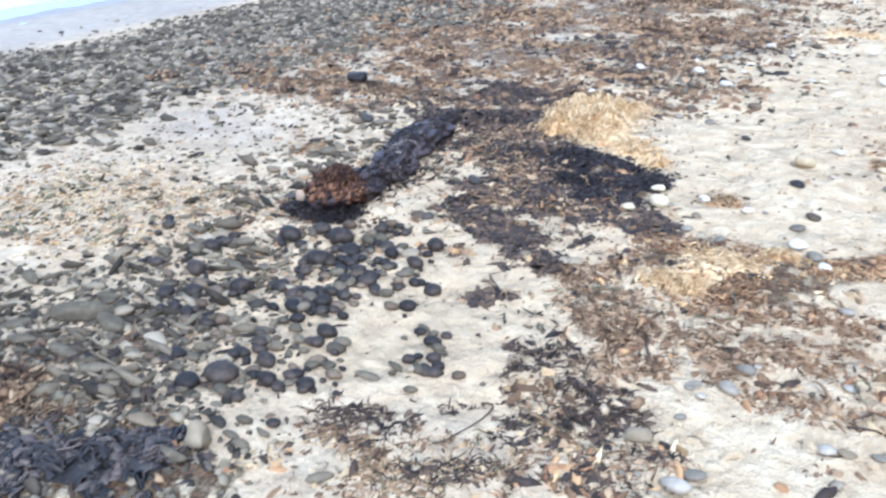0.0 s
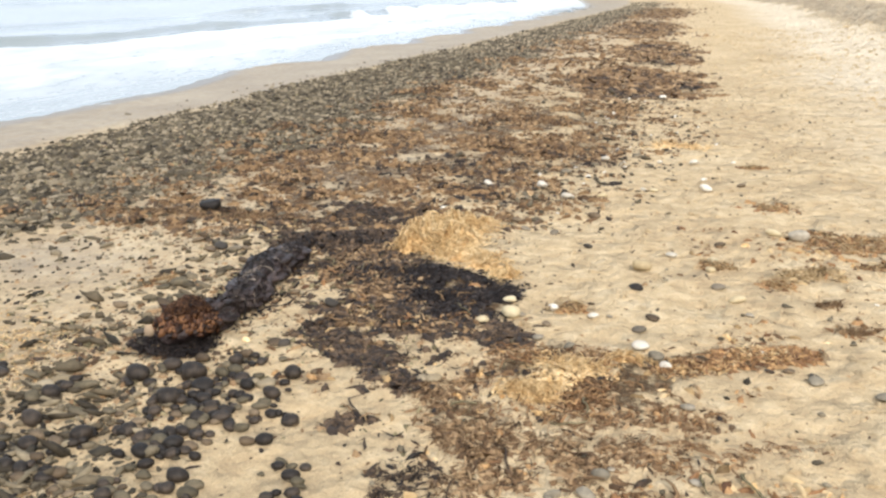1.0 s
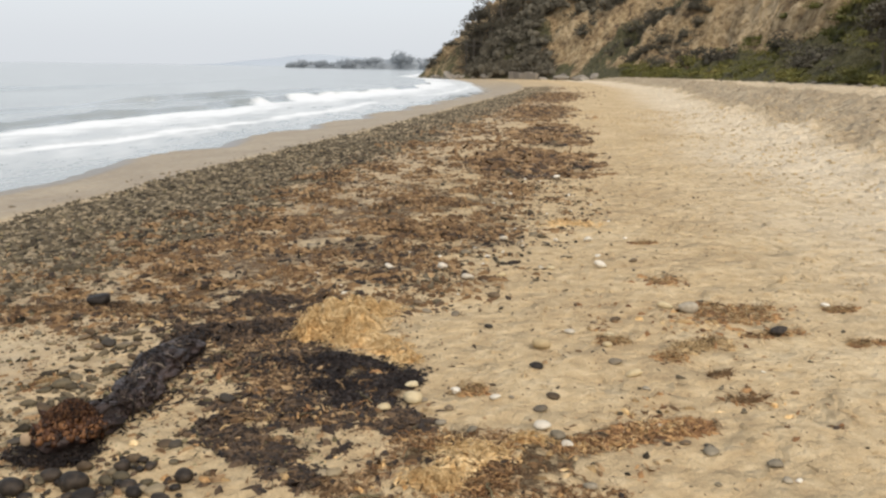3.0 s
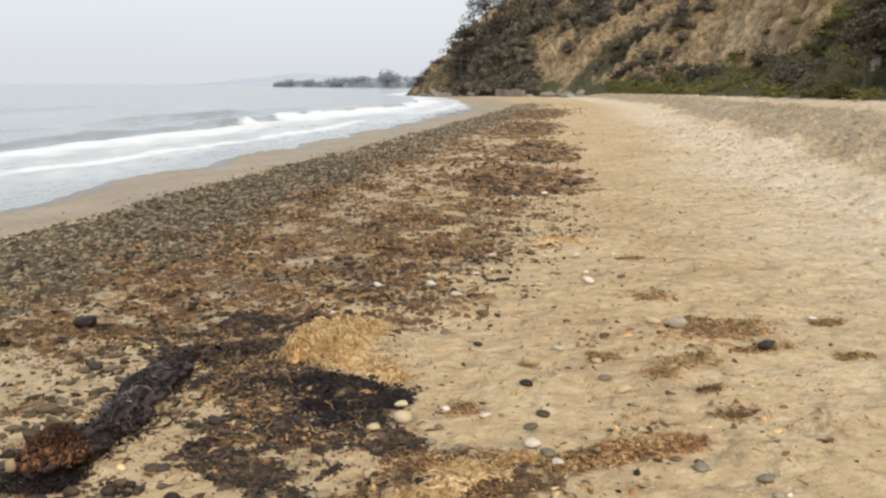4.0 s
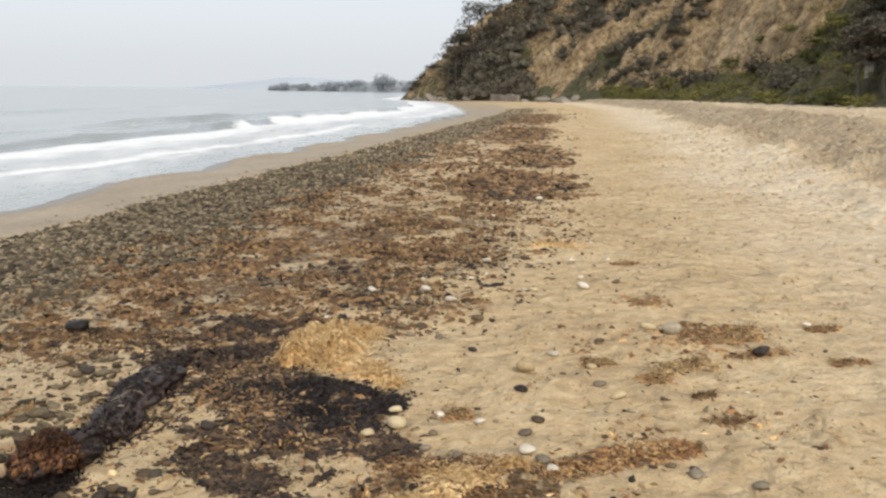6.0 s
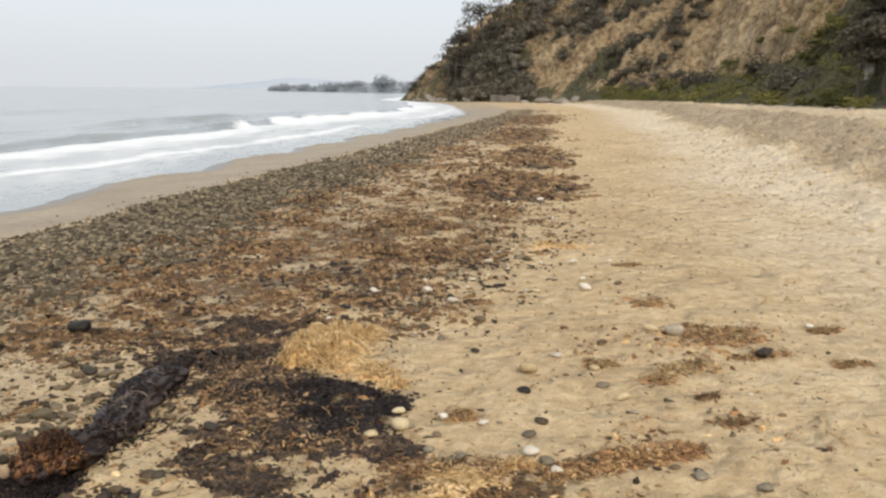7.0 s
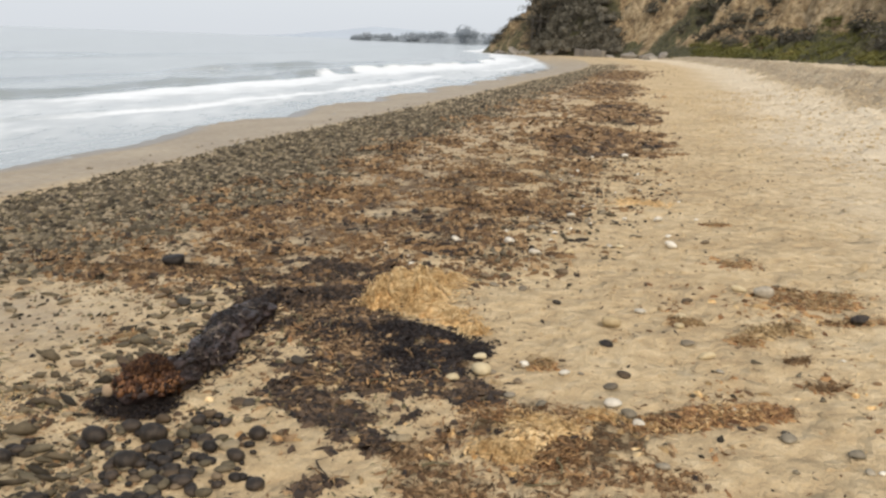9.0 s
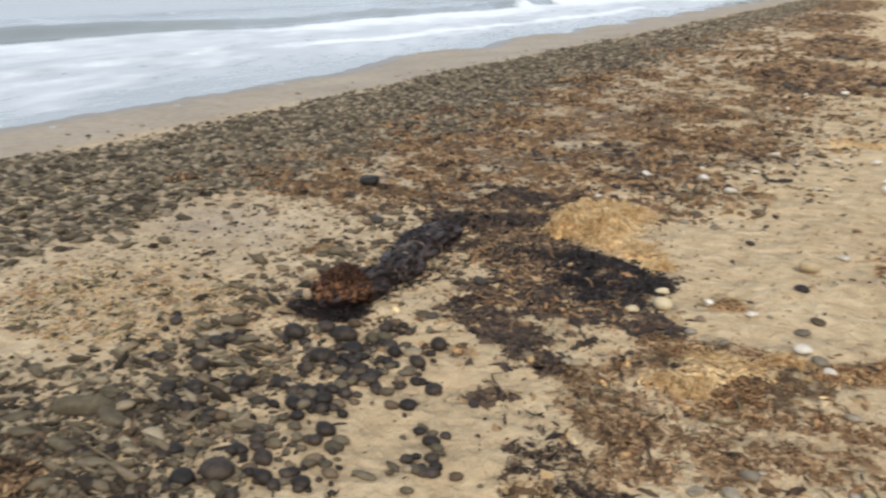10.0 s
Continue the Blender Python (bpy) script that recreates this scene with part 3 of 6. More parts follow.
GREEN = varied("green_scrub", [(0.15, (0.062, 0.068, 0.022)), (0.5, (0.155, 0.148, 0.042)), (0.85, (0.27, 0.225, 0.07))], 0.9, 0.8, island=False, spread=0.45, bump=0.2, depth=0.05)
BARK = varied("bark", [(0.2, (0.05, 0.042, 0.034)), (0.8, (0.17, 0.145, 0.115))], 3, 0.9, island=False, bump=0.6, depth=0.05)
CONCRETE = varied("weathered_concrete", [(0.2, (0.15, 0.13, 0.105)), (0.8, (0.33, 0.29, 0.235))], 1.2, 0.9, island=False, bump=0.3, depth=0.05)
TIMBER = varied("weathered_timber", [(0.2, (0.035, 0.030, 0.026)), (0.8, (0.10, 0.088, 0.075))], 2.0, 0.85, island=False)
PLASTER = varied("pale_plaster", [(0.2, (0.27, 0.25, 0.21)), (0.8, (0.38, 0.35, 0.30))], 1.0, 0.8, island=False)
# Far coast: bluish grey base colours with the sea haze painted in
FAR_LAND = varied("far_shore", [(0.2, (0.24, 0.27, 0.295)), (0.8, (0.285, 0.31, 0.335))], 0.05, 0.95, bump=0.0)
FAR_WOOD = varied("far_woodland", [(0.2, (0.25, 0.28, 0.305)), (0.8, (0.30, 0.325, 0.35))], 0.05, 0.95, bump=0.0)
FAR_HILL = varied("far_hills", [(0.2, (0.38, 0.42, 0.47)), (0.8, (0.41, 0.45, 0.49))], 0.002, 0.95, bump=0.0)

# ---- ground and sea ----
cols = steps([(-4500, -400, 700, 60), (-400, -60, 50, 5), (-60, -9, 4, 0.2), (-9, -4.0, 0.1, 0.04), (-4.0, 3.2, 0.046, 0.046),
              (3.2, 12, 0.06, 0.19), (12, 60, 0.3, 6), (60, 400, 10, 80), (400, 4500, 120, 800)])
rows_y = steps([(-4500, -300, 800, 60), (-300, -8, 50, 1.2), (-8, 0.8, 0.9, 0.05), (0.8, 7.5, 0.042, 0.06), (7.5, 30, 0.065, 0.24),
                (30, 180, 0.22, 1.8), (180, 600, 3, 60), (600, 4500, 90, 800)])
uu, yy = np.meshgrid(cols, rows_y, indexing="ij")
xx = uu + shore_shift(yy)
zz = ground_z(xx, yy)
v, q = sheet(xx, yy, zz)
ground = thing("ground", "tan beach sand with footprints, damp towards the sea", "sand", v, q, SAND, kind="structure")
streak = fnoise(xx * 0.4, yy * 0.25, 83, 3) - 0.5
attribute(ground.data, "wet", (1 - 0.3 * smooth(80, 120, yy)) * np.maximum(np.maximum((0.85 + 0.15 * smooth(9, 18, yy)) * smooth(0.9, 0.05, uu - swash(yy)), np.maximum(0.62 * smooth(-6.2, -7.2, uu + 0.6 * streak), 0.46 * smooth(0.0, 0.6, ellipse(xx, yy, -3.0, 4.25, 1.25, 0.95, -15) + 1.2 * streak))), np.maximum(0.22 * smooth(-1.8, -3.2, uu + streak), 0.2 * smooth(0.0, 0.6, ellipse(xx, yy, -0.75, 1.72, 0.9, 0.45, 0) + 1.5 * streak))))
# Speckle is thicker under the shingle, so the ground between pebbles is darker
attribute(ground.data, "litter", np.clip(litter(xx, yy) + 0.42 * shingle(xx, yy) + (0.30 + 0.20 * smooth(3.5, 6.5, yy)) * smooth(-6, -4, uu) * (1 - 0.25 * smooth(3.0, 6.0, uu) - 0.75 * smooth(14, 20, uu)), 0, 1))
trod = uu + 1.8 * (fnoise(xx * 0.4, yy * 0.3, 87, 3) - 0.5)
# Sand is greyer and darker across the bank's face
attribute(ground.data, "bank_grey", smooth(4.6, 5.8, trod) * (1 - 0.8 * smooth(8.0, 9.5, trod)))
attribute(ground.data, "dry", 0.95 * smooth(0.8, 3.8, trod) * (1 - smooth(4.4, 5.8, trod)) + 0.6 * smooth(8.2, 9.6, trod))

cols = steps([(-4500, -400, 500, 50), (-400, -60, 40, 2), (-60, -26, 1.0, 0.35), (-26, -8.0, 0.18, 0.07)])
rows_y = steps([(-4500, -200, 600, 40), (-200, 0, 20, 1), (0, 60, 0.3, 0.5), (60, 180, 0.9, 3), (180, 600, 6, 50), (600, 4600, 80, 600)])
uu, yy = np.meshgrid(cols, rows_y, indexing="ij")
xx = uu + shore_shift(yy)
wob = 2.2 * (fnoise(yy * 0.06, uu * 0.02, 91, 3) - 0.5)
zz = np.full_like(uu, SEA_LEVEL)
calm = smooth(-160, -60, uu)
foam = np.zeros_like(uu)
# Stretches where the breaker still stands unbroken
standing = np.maximum(1 - smooth(40.5, 42.5, yy), np.maximum(smooth(43.5, 44.5, yy) * (1 - smooth(46.5, 48, yy)), smooth(74, 76, yy) * (1 - smooth(82, 86, yy))))
# Crests: distance out, height, length of the face, reach of the foam towards the beach, how white
for out, high, wide, reach, white, seed in ((-18.3, 0.42, 0.5, 6.2, 1.0, 95), (-23.6, 0.62, 0.75, 1.6, 0.4, 96), (-42.0, 0.3, 1.6, 1.5, 0.0, 97), (-12.9, 0.07, 0.35, 1.5, 0.9, 98)):
    s = uu - out - wob - (1.3 if out == -18.3 else 0.8) * (fnoise(yy * 0.33, uu * 0.1 + out, seed + 40, 4) - 0.5)
    whole = vnoise(yy * 0.075 + out, yy * 0 + 2.0, seed)
    broken = 0.6 + 0.4 * smooth(0.15, 0.4, whole) if out == -18.3 else smooth(0.35, 0.6, whole)
    ridge = np.where(s < 0, np.exp(-(s / (wide * 1.8)) ** 2), np.exp(-(s / (wide * 0.55)) ** 2))
    if out == -23.6:
        ridge = ridge * (0.3 + 0.7 * smooth(36, 42, yy) * smooth(58, 50, yy))
    lumps = 0.35 + 0.95 * fnoise(yy * (0.3 if out == -18.3 else 0.12), uu * 0.05 + out, 93, 4)
    if out == -18.3:
        lumps = lumps * (1 - 0.15 * standing)
    zz = zz + high * ridge * lumps * (1.15 - 0.45 * broken) * calm * (1 - 0.6 * smooth(60, 110, yy))
    edge = 0.9 * (fnoise(yy * 0.5, uu * 0.3, seed + 20, 4) - 0.5) * min(reach, 4)
    clean = 0.9 * standing if out == -18.3 else 0.0
    back = smooth(-0.5 - 0.6 * (1 - broken), 0.5, s + 0.3 * edge - clean)
    foam = np.maximum(foam, white * (0.25 + 0.75 * broken) * back * (1 - 0.5 * smooth(0.08 * reach, 0.85 * reach, s + 0.5 * edge)) * (1 - smooth(reach * 0.6, reach, s + edge)))
zz = zz + calm * 0.05 * (fnoise(xx * 0.5, yy * 0.3, 97, 3) - 0.5) * smooth(-8.3, -11, uu)
away = uu + 2.8 * smooth(60, 105, yy)
thin = smooth(-12.5, -8.8, away)
zz = np.where(away > -13, zz * (1 - thin) + thin * ground_z(xx, yy, False) - 0.006 + 0.014 * smooth(0.05, -0.35, uu - swash(yy)), zz)
# Lacy foam over the shallows, which also paints the sky's sheen in white
foam = np.maximum(foam, (0.57 + 0.06 * smooth(45, 95, yy)) * smooth(-18.5, -16.5, uu) * (1 - 0.35 * smooth(-12.0, -9.3, uu)))
foam = np.maximum(foam, 0.5 * np.exp(-((uu - swash(yy) + 0.12) / 0.1) ** 2) * smooth(0.5, 0.7, vnoise(yy * 0.5, 0 * yy, 94)))
v, q = sheet(xx, yy, zz)
sea = thing("water", "grey sea with white surf running up the beach", "sea", v, q, WATER, kind="structure")
attribute(sea.data, "foam", foam)

# ---- the bluff, its plants and the far coast ----
BASE_Y = [-80, -10, 30, 55, 85, 112, 138, 156, 166]
BASE_X = [34, 27, 22.0, 22.5, 23, 20.5, 11.5, -3, -11]


def inland(x, y):
    """Distance behind the foot of the bluff."""
    b = np.interp(y, BASE_Y, BASE_X)
    lean = np.interp(y, [0, 95, 115, 140, 160], [1.0, 1.0, 0.93, 0.8, 0.95])
    d = (x - b) * lean
    back = np.interp(x, [-12, -4, 12, 40, 90], [168, 190, 230, 300, 340])
    return np.minimum(d, (back - y) * 0.7)


def spur(x, y):
    """The bare rib of rock between the great bush and the gully."""
    return np.exp(-((y - np.interp(x, [20.7, 26.4, 32.1], [117.2, 117.0, 114.8])) / 0.9) ** 2) * smooth(19, 22, x) * smooth(36, 33, x)


def bluff_z(x, y):
    d = inland(x, y)
    far = smooth(88, 112, y)
    soft = 0.42 * np.minimum(d, 8) + 1.55 * np.maximum(0, d - 8)
    steep = 0.95 * d
    h = soft * (1 - far) + steep * far
    gully = np.abs(fnoise(y * 0.085, d * 0.012 + 4, 101, 2) - 0.5) * 2
    h = h - 2.6 * (1 - smooth(0.0, 0.35, gully)) * smooth(1.5, 9, d)
    rills = 2 * np.abs(fnoise(y * 0.26 + 0.04 * d, d * 0.035, 121, 3) - 0.5)
    crag = 1 - 2 * np.abs(fnoise(x * 0.13, y * 0.13, 106, 4) - 0.5)
    rough = 3.0 * (fnoise(x * 0.16, y * 0.16, 103, 5) - 0.5) + 1.6 * (crag - 0.6) + 2.2 * (fnoise(x * 0.4, y * 0.4, 104, 4) - 0.5)
    rough = rough + 2.4 * np.abs(fnoise(x * 0.9, y * 0.9, 108, 3) - 0.5) - 1.2 * (1 - smooth(0.0, 0.1, np.abs(fnoise(x * 0.45 + y * 0.2, y * 0.45, 117, 3) - 0.5))) + 3.4 * (rills - 0.35)
    wy, wd = y * 0.42 + 1.4 * fnoise(y * 0.3, d * 0.3, 131, 2), d * 0.62 + 1.4 * fnoise(y * 0.3, d * 0.3, 133, 2)
    rough = rough + 1.3 * (lattice(np.floor(wy), np.floor(wd), 135) - 0.5) + 0.6 * (lattice(np.floor(2.3 * wy), np.floor(2.3 * wd), 137) - 0.5)
    h = h + smooth(0.5, 5, d) * rough + 1.3 * spur(x, y)
    top = 19 + 4 * (1 - far) + 3.0 * (fnoise(x * 0.05, y * 0.05, 105, 3) - 0.5)
    h = np.where(h > top - 3, top - 3 + 3 * np.tanh((h - top + 3) / 3), h)
    ledge = ground_z(x, y, False)
    return np.where(d > -0.5, np.maximum(ledge, SEA_LEVEL - 0.2) + np.maximum(h, -0.4) - 0.15, -3.0)


ys_c = steps([(-80, 30, 3, 0.6), (30, 130, 0.4, 0.5), (130, 200, 0.5, 0.8), (200, 345, 1.2, 6)])
ds_c = steps([(-0.5, 30, 0.35, 0.45), (30, 75, 0.6, 3)])
dd, yy = np.meshgrid(ds_c, ys_c, indexing="ij")
xx = np.interp(yy, BASE_Y + [176, 200, 260, 345], BASE_X + [-9, 0, 16, 60]) + dd
zz = bluff_z(xx, yy)
v, q = sheet(xx, yy, zz)
bluff = thing("cliff", "eroded tan sandstone bluff with scrub in its gullies", "cliff", v, q, CLIFF, kind="structure")
sd = inland(xx, yy)
scrub = 0.34 + 0.42 * smooth(0.45, 0.65, fnoise(xx * 0.1, yy * 0.1, 107, 3))
bare = np.maximum(smooth(124, 130, yy) * (1 - smooth(141, 147, yy)) * (1 - smooth(12, 16, sd)), smooth(72, 80, yy) * (1 - smooth(99, 104, yy)))
scrub = scrub * (1 - 0.7 * bare)
slope_top = np.interp(yy, [40, 60, 69, 79, 93, 100], [26, 22, 13, 8.5, 4.5, 1.5]) + 5 * (fnoise(xx * 0.3, yy * 0.3, 118, 3) - 0.5)
scrub = np.maximum(scrub, 0.95 * smooth(1.0, -1.0, sd - slope_top))
scrub = np.where((yy > 136) & (xx < 4), np.maximum(scrub * 0.8, 0.4), scrub)
# Where the sunlit rock colour is painted; scrub is thinned there too
sunlit = np.maximum(spur(xx, yy), smooth(7.0, 8.8, sd) * smooth(16, 13, sd) * smooth(83, 88, yy) * smooth(111, 105, yy))
sunlit = np.maximum(sunlit, 0.6 * np.exp(-((yy - 143.5) / 2.2) ** 2) * smooth(14, 10, sd) * (xx > 8))
attribute(bluff.data, "scrub", scrub * (1 - 0.8 * sunlit))
attribute(bluff.data, "sunlit", sunlit)


def foliage(seed, n, leaf, blobs, flat=0.7, spiky=0.0):
    """Many small bent leaf sprays gathered in uneven clumps, of about unit radius."""
    r = np.random.default_rng(seed)
    c = r.normal(0, 0.45, (blobs, 3))
    c[:, 2] = np.abs(c[:, 2]) * flat + 0.1
    rad = r.uniform(0.28, 0.55, blobs)
    k = r.integers(0, blobs, n)
    way = r.normal(size=(n, 3))
    way /= np.linalg.norm(way, axis=1)[:, None]
    p = c[k] + way * (rad[k] * r.uniform(0.55, 1.05, n) ** 0.5)[:, None]
    p[:, 2] = np.maximum(p[:, 2], 0.02)
    a, b = r.normal(size=(n, 3)), r.normal(size=(n, 3))
    a /= np.linalg.norm(a, axis=1)[:, None]
    b /= np.linalg.norm(b, axis=1)[:, None]
    a[:, 2] += spiky
    s = (leaf * r.uniform(0.5, 1.5, n))[:, None]
    quad = np.stack([p - a * s, p + b * s * 0.5, p + a * s, p - b * s * 0.5 + way * s * 0.3], 1)
    return quad.reshape(-1, 3), np.arange(4 * n).reshape(n, 4)


def core(seed, blobs=5):
    """The woody, shaded inside of a shrub."""
    r = np.random.default_rng(seed)
    out = []
    for k in range(blobs):
        vv, ff = lumpy(1, 0.5, seed * 10 + k)
        out.append((vv * r.uniform(0.25, 0.42) + np.array([r.normal(0, 0.3), r.normal(0, 0.3), r.uniform(0.15, 0.4)]), ff))
    return join(out)


def shrub(seed, material, label, group):
    ob = thing("shrub", label, "shrub", group=group)
    fv, ff = foliage(seed, 520, 0.10, 11)
    piece("foliage", ob, fv, ff, material, flat=True)
    cv, cf = core(seed)
    piece("wood", ob, cv * 0.85, cf, material)
    return ob


dark_shrubs = [shrub(200 + k, SCRUB, "dark grey-brown scrub bush on the bluff", "scrub on the bluff") for k in range(4)]
green_shrubs = [shrub(220 + k, GREEN, "green and yellowish bush at the bluff's foot", "green scrub at the foot") for k in range(4)]


def plant(kinds, x, y, size, squash=0.8):
    ob = kinds[int(rng.integers(0, len(kinds)))]
    z = float(bluff_z(np.array(x), np.array(y))) - 0.12 * size
    s = Matrix.Diagonal((size * rng.uniform(0.85, 1.2), size * rng.uniform(0.85, 1.2), size * squash * rng.uniform(0.8, 1.2), 1))
    c = copy_thing(ob, Matrix.Identity(4))
    c.matrix_basis = pose(x, y, z, 0, 0, rng.uniform(0, 360)) @ s
    return c


def foot_x(y, d):
    b = float(np.interp(y, BASE_Y, BASE_X))
    lean = float(np.interp(y, [0, 95, 115, 140, 160], [1.0, 1.0, 0.93, 0.8, 0.95]))
    return b + d / lean


def growth(kinds, line, width, n, s0, s1, squash=0.8):
    """Shrubs strewn along a line on the bluff."""
    line = np.array(line)
    for _ in range(n):
        t = rng.uniform(0, len(line) - 1.001)
        p = line[int(t)] + (t - int(t)) * (line[int(t) + 1] - line[int(t)])
        plant(kinds, float(p[0] + rng.normal(0, 0.5 * width)), float(p[1] + rng.normal(0, width)), rng.uniform(s0, s1), squash)


growth(dark_shrubs, [(20.9, 120.8), (23.6, 123), (25.6, 122.5), (28, 118.5)], 0.8, 26, 1.2, 2.2)            # the great bush
growth(dark_shrubs, [(22.0, 114.6), (24.4, 114.3), (26.4, 112.5), (29.5, 113.6), (31.8, 114.6), (34.5, 114.2)], 0.7, 30, 0.8, 1.5)   # the gully beside it
growth(dark_shrubs, [(26.0, 108.6), (27.8, 107.4), (30.5, 110)], 0.6, 10, 0.8, 1.4)
growth(dark_shrubs, [(22.6, 106), (24.2, 100), (26.8, 99.2), (28.2, 97.6)], 1.2, 24, 0.6, 1.2, 0.7)         # brown scrub under the rock
growth(dark_shrubs, [(27.0, 91.5), (28.3, 91.7)], 0.8, 8, 1.2, 1.9)
growth(dark_shrubs, [(17.0, 148.4), (21.2, 147.7), (24.4, 143.5), (28, 137), (33, 130)], 1.4, 30, 1.0, 1.9)  # the brow
growth(dark_shrubs, [(20.5, 139), (18.5, 143)], 1.2, 7, 0.9, 1.6)
growth(dark_shrubs, [(30.4, 77.9), (27.5, 70), (25.4, 62), (25.7, 59)], 1.2, 20, 0.7, 1.4)
growth(green_shrubs, [(20.4, 115), (23.0, 104), (24.4, 92), (24.2, 78), (24.0, 64), (23.9, 52), (23.6, 45)], 1.3, 60, 0.6, 1.1, 0.6)
growth(green_shrubs, [(27.6, 91), (28.4, 79), (30.0, 74), (29.0, 66)], 2.0, 28, 0.7, 1.3, 0.6)
growth(green_shrubs, [(31.5, 77), (33, 71), (34, 66)], 1.4, 30, 0.6, 1.2, 0.6)
growth(green_shrubs, [(28.3, 93), (30.7, 91), (31.8, 87.5), (32.2, 78.5), (32.2, 71.6)], 1.2, 14, 0.7, 1.2, 0.6)
growth(dark_shrubs, [(28.5, 57), (31.5, 61), (34.5, 64)], 2.0, 26, 0.9, 1.8)
growth(dark_shrubs, [(-8.3, 166.4), (-6.0, 164.5), (-3.6, 165), (-2.0, 160.5)], 0.6, 14, 0.8, 1.4, 0.6)
# dense joined scrub over the headland and its brow
cover = []
for k in range(640):
    brow = k % 5 == 0
    y, d = (rng.uniform(110, 138), rng.uniform(13, 24)) if brow else (rng.uniform(136, 163), rng.uniform(0.6, 9) if k % 2 else rng.uniform(6, 26))
    x = foot_x(y, d)
    if not brow and x < -0.5 + 0.12 * (163 - y):
        continue
    if not brow and d < 11 and x > 12.5 + 0.08 * (150 - y):
        continue
    s = rng.uniform(1.0, 1.9) if brow else rng.uniform(1.5, 2.8)
    fv, ff = foliage(240 + k % 9, 260, 0.09, 10)
    a = rng.uniform(0, 6.3)
    m = np.array([[math.cos(a), -math.sin(a), 0], [math.sin(a), math.cos(a), 0], [0, 0, 0.85]]) * s
    at = np.array([x, y, float(bluff_z(np.array(x), np.array(y))) - 0.15 * s])
    cv, cf = core(240 + k % 9, 3)
    cover += [(fv @ m.T + at, ff), (cv @ m.T + at, np.concatenate([cf, cf[:, 2:]], 1))]
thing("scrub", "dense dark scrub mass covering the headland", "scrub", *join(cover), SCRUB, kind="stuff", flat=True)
verdure = []
for k in range(520):
    y = rng.uniform(35, 78) if k % 2 else rng.uniform(70, 112)
    d = rng.uniform(0.2, 12 if y < 78 else 8 if y < 93 else 2.2)
    x = foot_x(y, d)
    s = rng.uniform(0.35, 0.95)
    fv, ff = foliage(640 + k % 7, 150, 0.12, 8)
    a = rng.uniform(0, 6.3)
    m = np.array([[math.cos(a), -math.sin(a), 0], [math.sin(a), math.cos(a), 0], [0, 0, 0.7]]) * s
    verdure.append((fv @ m.T + np.array([x, y, float(bluff_z(np.array(x), np.array(y))) - 0.1 * s]), ff))
thing("scrub", "low green and yellowish scrub carpeting the bluff's foot", "scrub", *join(verdure), GREEN, kind="stuff", flat=True)
for ob in dark_shrubs + green_shrubs:
    ob.matrix_basis = pose(foot_x(97, 4), 97 + rng.uniform(-3, 3), float(bluff_z(np.array(foot_x(97, 4)), np.array(97.0))) - 0.3) @ Matrix.Diagonal((1.5, 1.5, 1.2, 1))


def tree(x, y, z, high, spread, seed, lean, material, label, bare=0.35, crowns=9, leaf=0.22, n=260):
    """A leaning coastal tree: trunk, limbs and separate tufts of leaves with sky between."""
    r = np.random.default_rng(seed)
    ob = thing("tree", label, "tree", group="trees on the headland")
    ob.matrix_basis = pose(x, y, z - 0.3)
    top = np.array([lean, 0.3 * lean, high])
    pts = [np.array([0, 0, 0]) + top * t + np.array([r.normal(0, 0.12), r.normal(0, 0.12), 0]) * (t > 0) for t in np.linspace(0, 0.85, 7)]
    tv, tf = tube(pts, np.linspace(0.028, 0.01, 7) * high, 8)
    piece("trunk", ob, tv, tf, BARK)
    leaves = []
    for k in range(crowns):
        t = r.uniform(bare, 0.95)
        start = top * t * 0.9
        a = r.uniform(0, 2 * np.pi)
        reach = spread * (1.15 - 0.55 * t) * r.uniform(0.4, 1.0)
        end = start + np.array([math.cos(a) * reach, math.sin(a) * reach, r.uniform(0.08, 0.2) * high])
        mid = (start + end) / 2 + np.array([0, 0, 0.03 * high])
        lv, lf = tube([start, mid, end], [0.011 * high, 0.007 * high, 0.003 * high], 6)
        piece("limb", ob, lv, lf, BARK)
        fv, ff = foliage(seed * 31 + k, n, leaf / (0.2 * high), 7, 0.8)
        leaves.append((fv * np.array([0.2, 0.2, 0.15]) * high * r.uniform(0.75, 1.25) + end - np.array([0, 0, 0.05 * high]), ff))
    cv, cf = join(leaves)
    piece("crown", ob, cv, cf, material, flat=True)
    return ob


for k, (x, y, top, spread, lean) in enumerate([(0.9, 158, 11.4, 2.2, -1.6), (2.6, 158, 12.8, 2.2, -1.4), (4.4, 158, 15.6, 2.6, -1.4), (6.4, 159, 18.6, 3.0, -1.2),
                                               (9.0, 160, 19.6, 2.4, 0.2), (11.5, 162, 18.2, 2.8, 0.4), (15.5, 158, 17.4, 2.8, 0.2)]):
    low = float(bluff_z(np.array(x), np.array(y)))
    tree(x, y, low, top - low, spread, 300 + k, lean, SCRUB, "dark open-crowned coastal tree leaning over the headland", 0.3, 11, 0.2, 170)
for k, (x, y, high, lean) in enumerate([(23.2, 47.0, 4.4, 0.3), (24.3, 46.0, 4.6, -0.2), (25.5, 47.5, 4.4, 0.2), (26.6, 46.2, 4.6, 0.1), (25.0, 48.6, 4.8, 0.1)]):
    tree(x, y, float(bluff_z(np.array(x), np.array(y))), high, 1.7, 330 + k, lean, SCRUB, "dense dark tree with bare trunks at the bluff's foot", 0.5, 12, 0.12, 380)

# Timber stair and lookout on the headland's end
stair = thing("beach_stair", "dark weathered timber beach stair with pale landing posts on the headland", "stair")
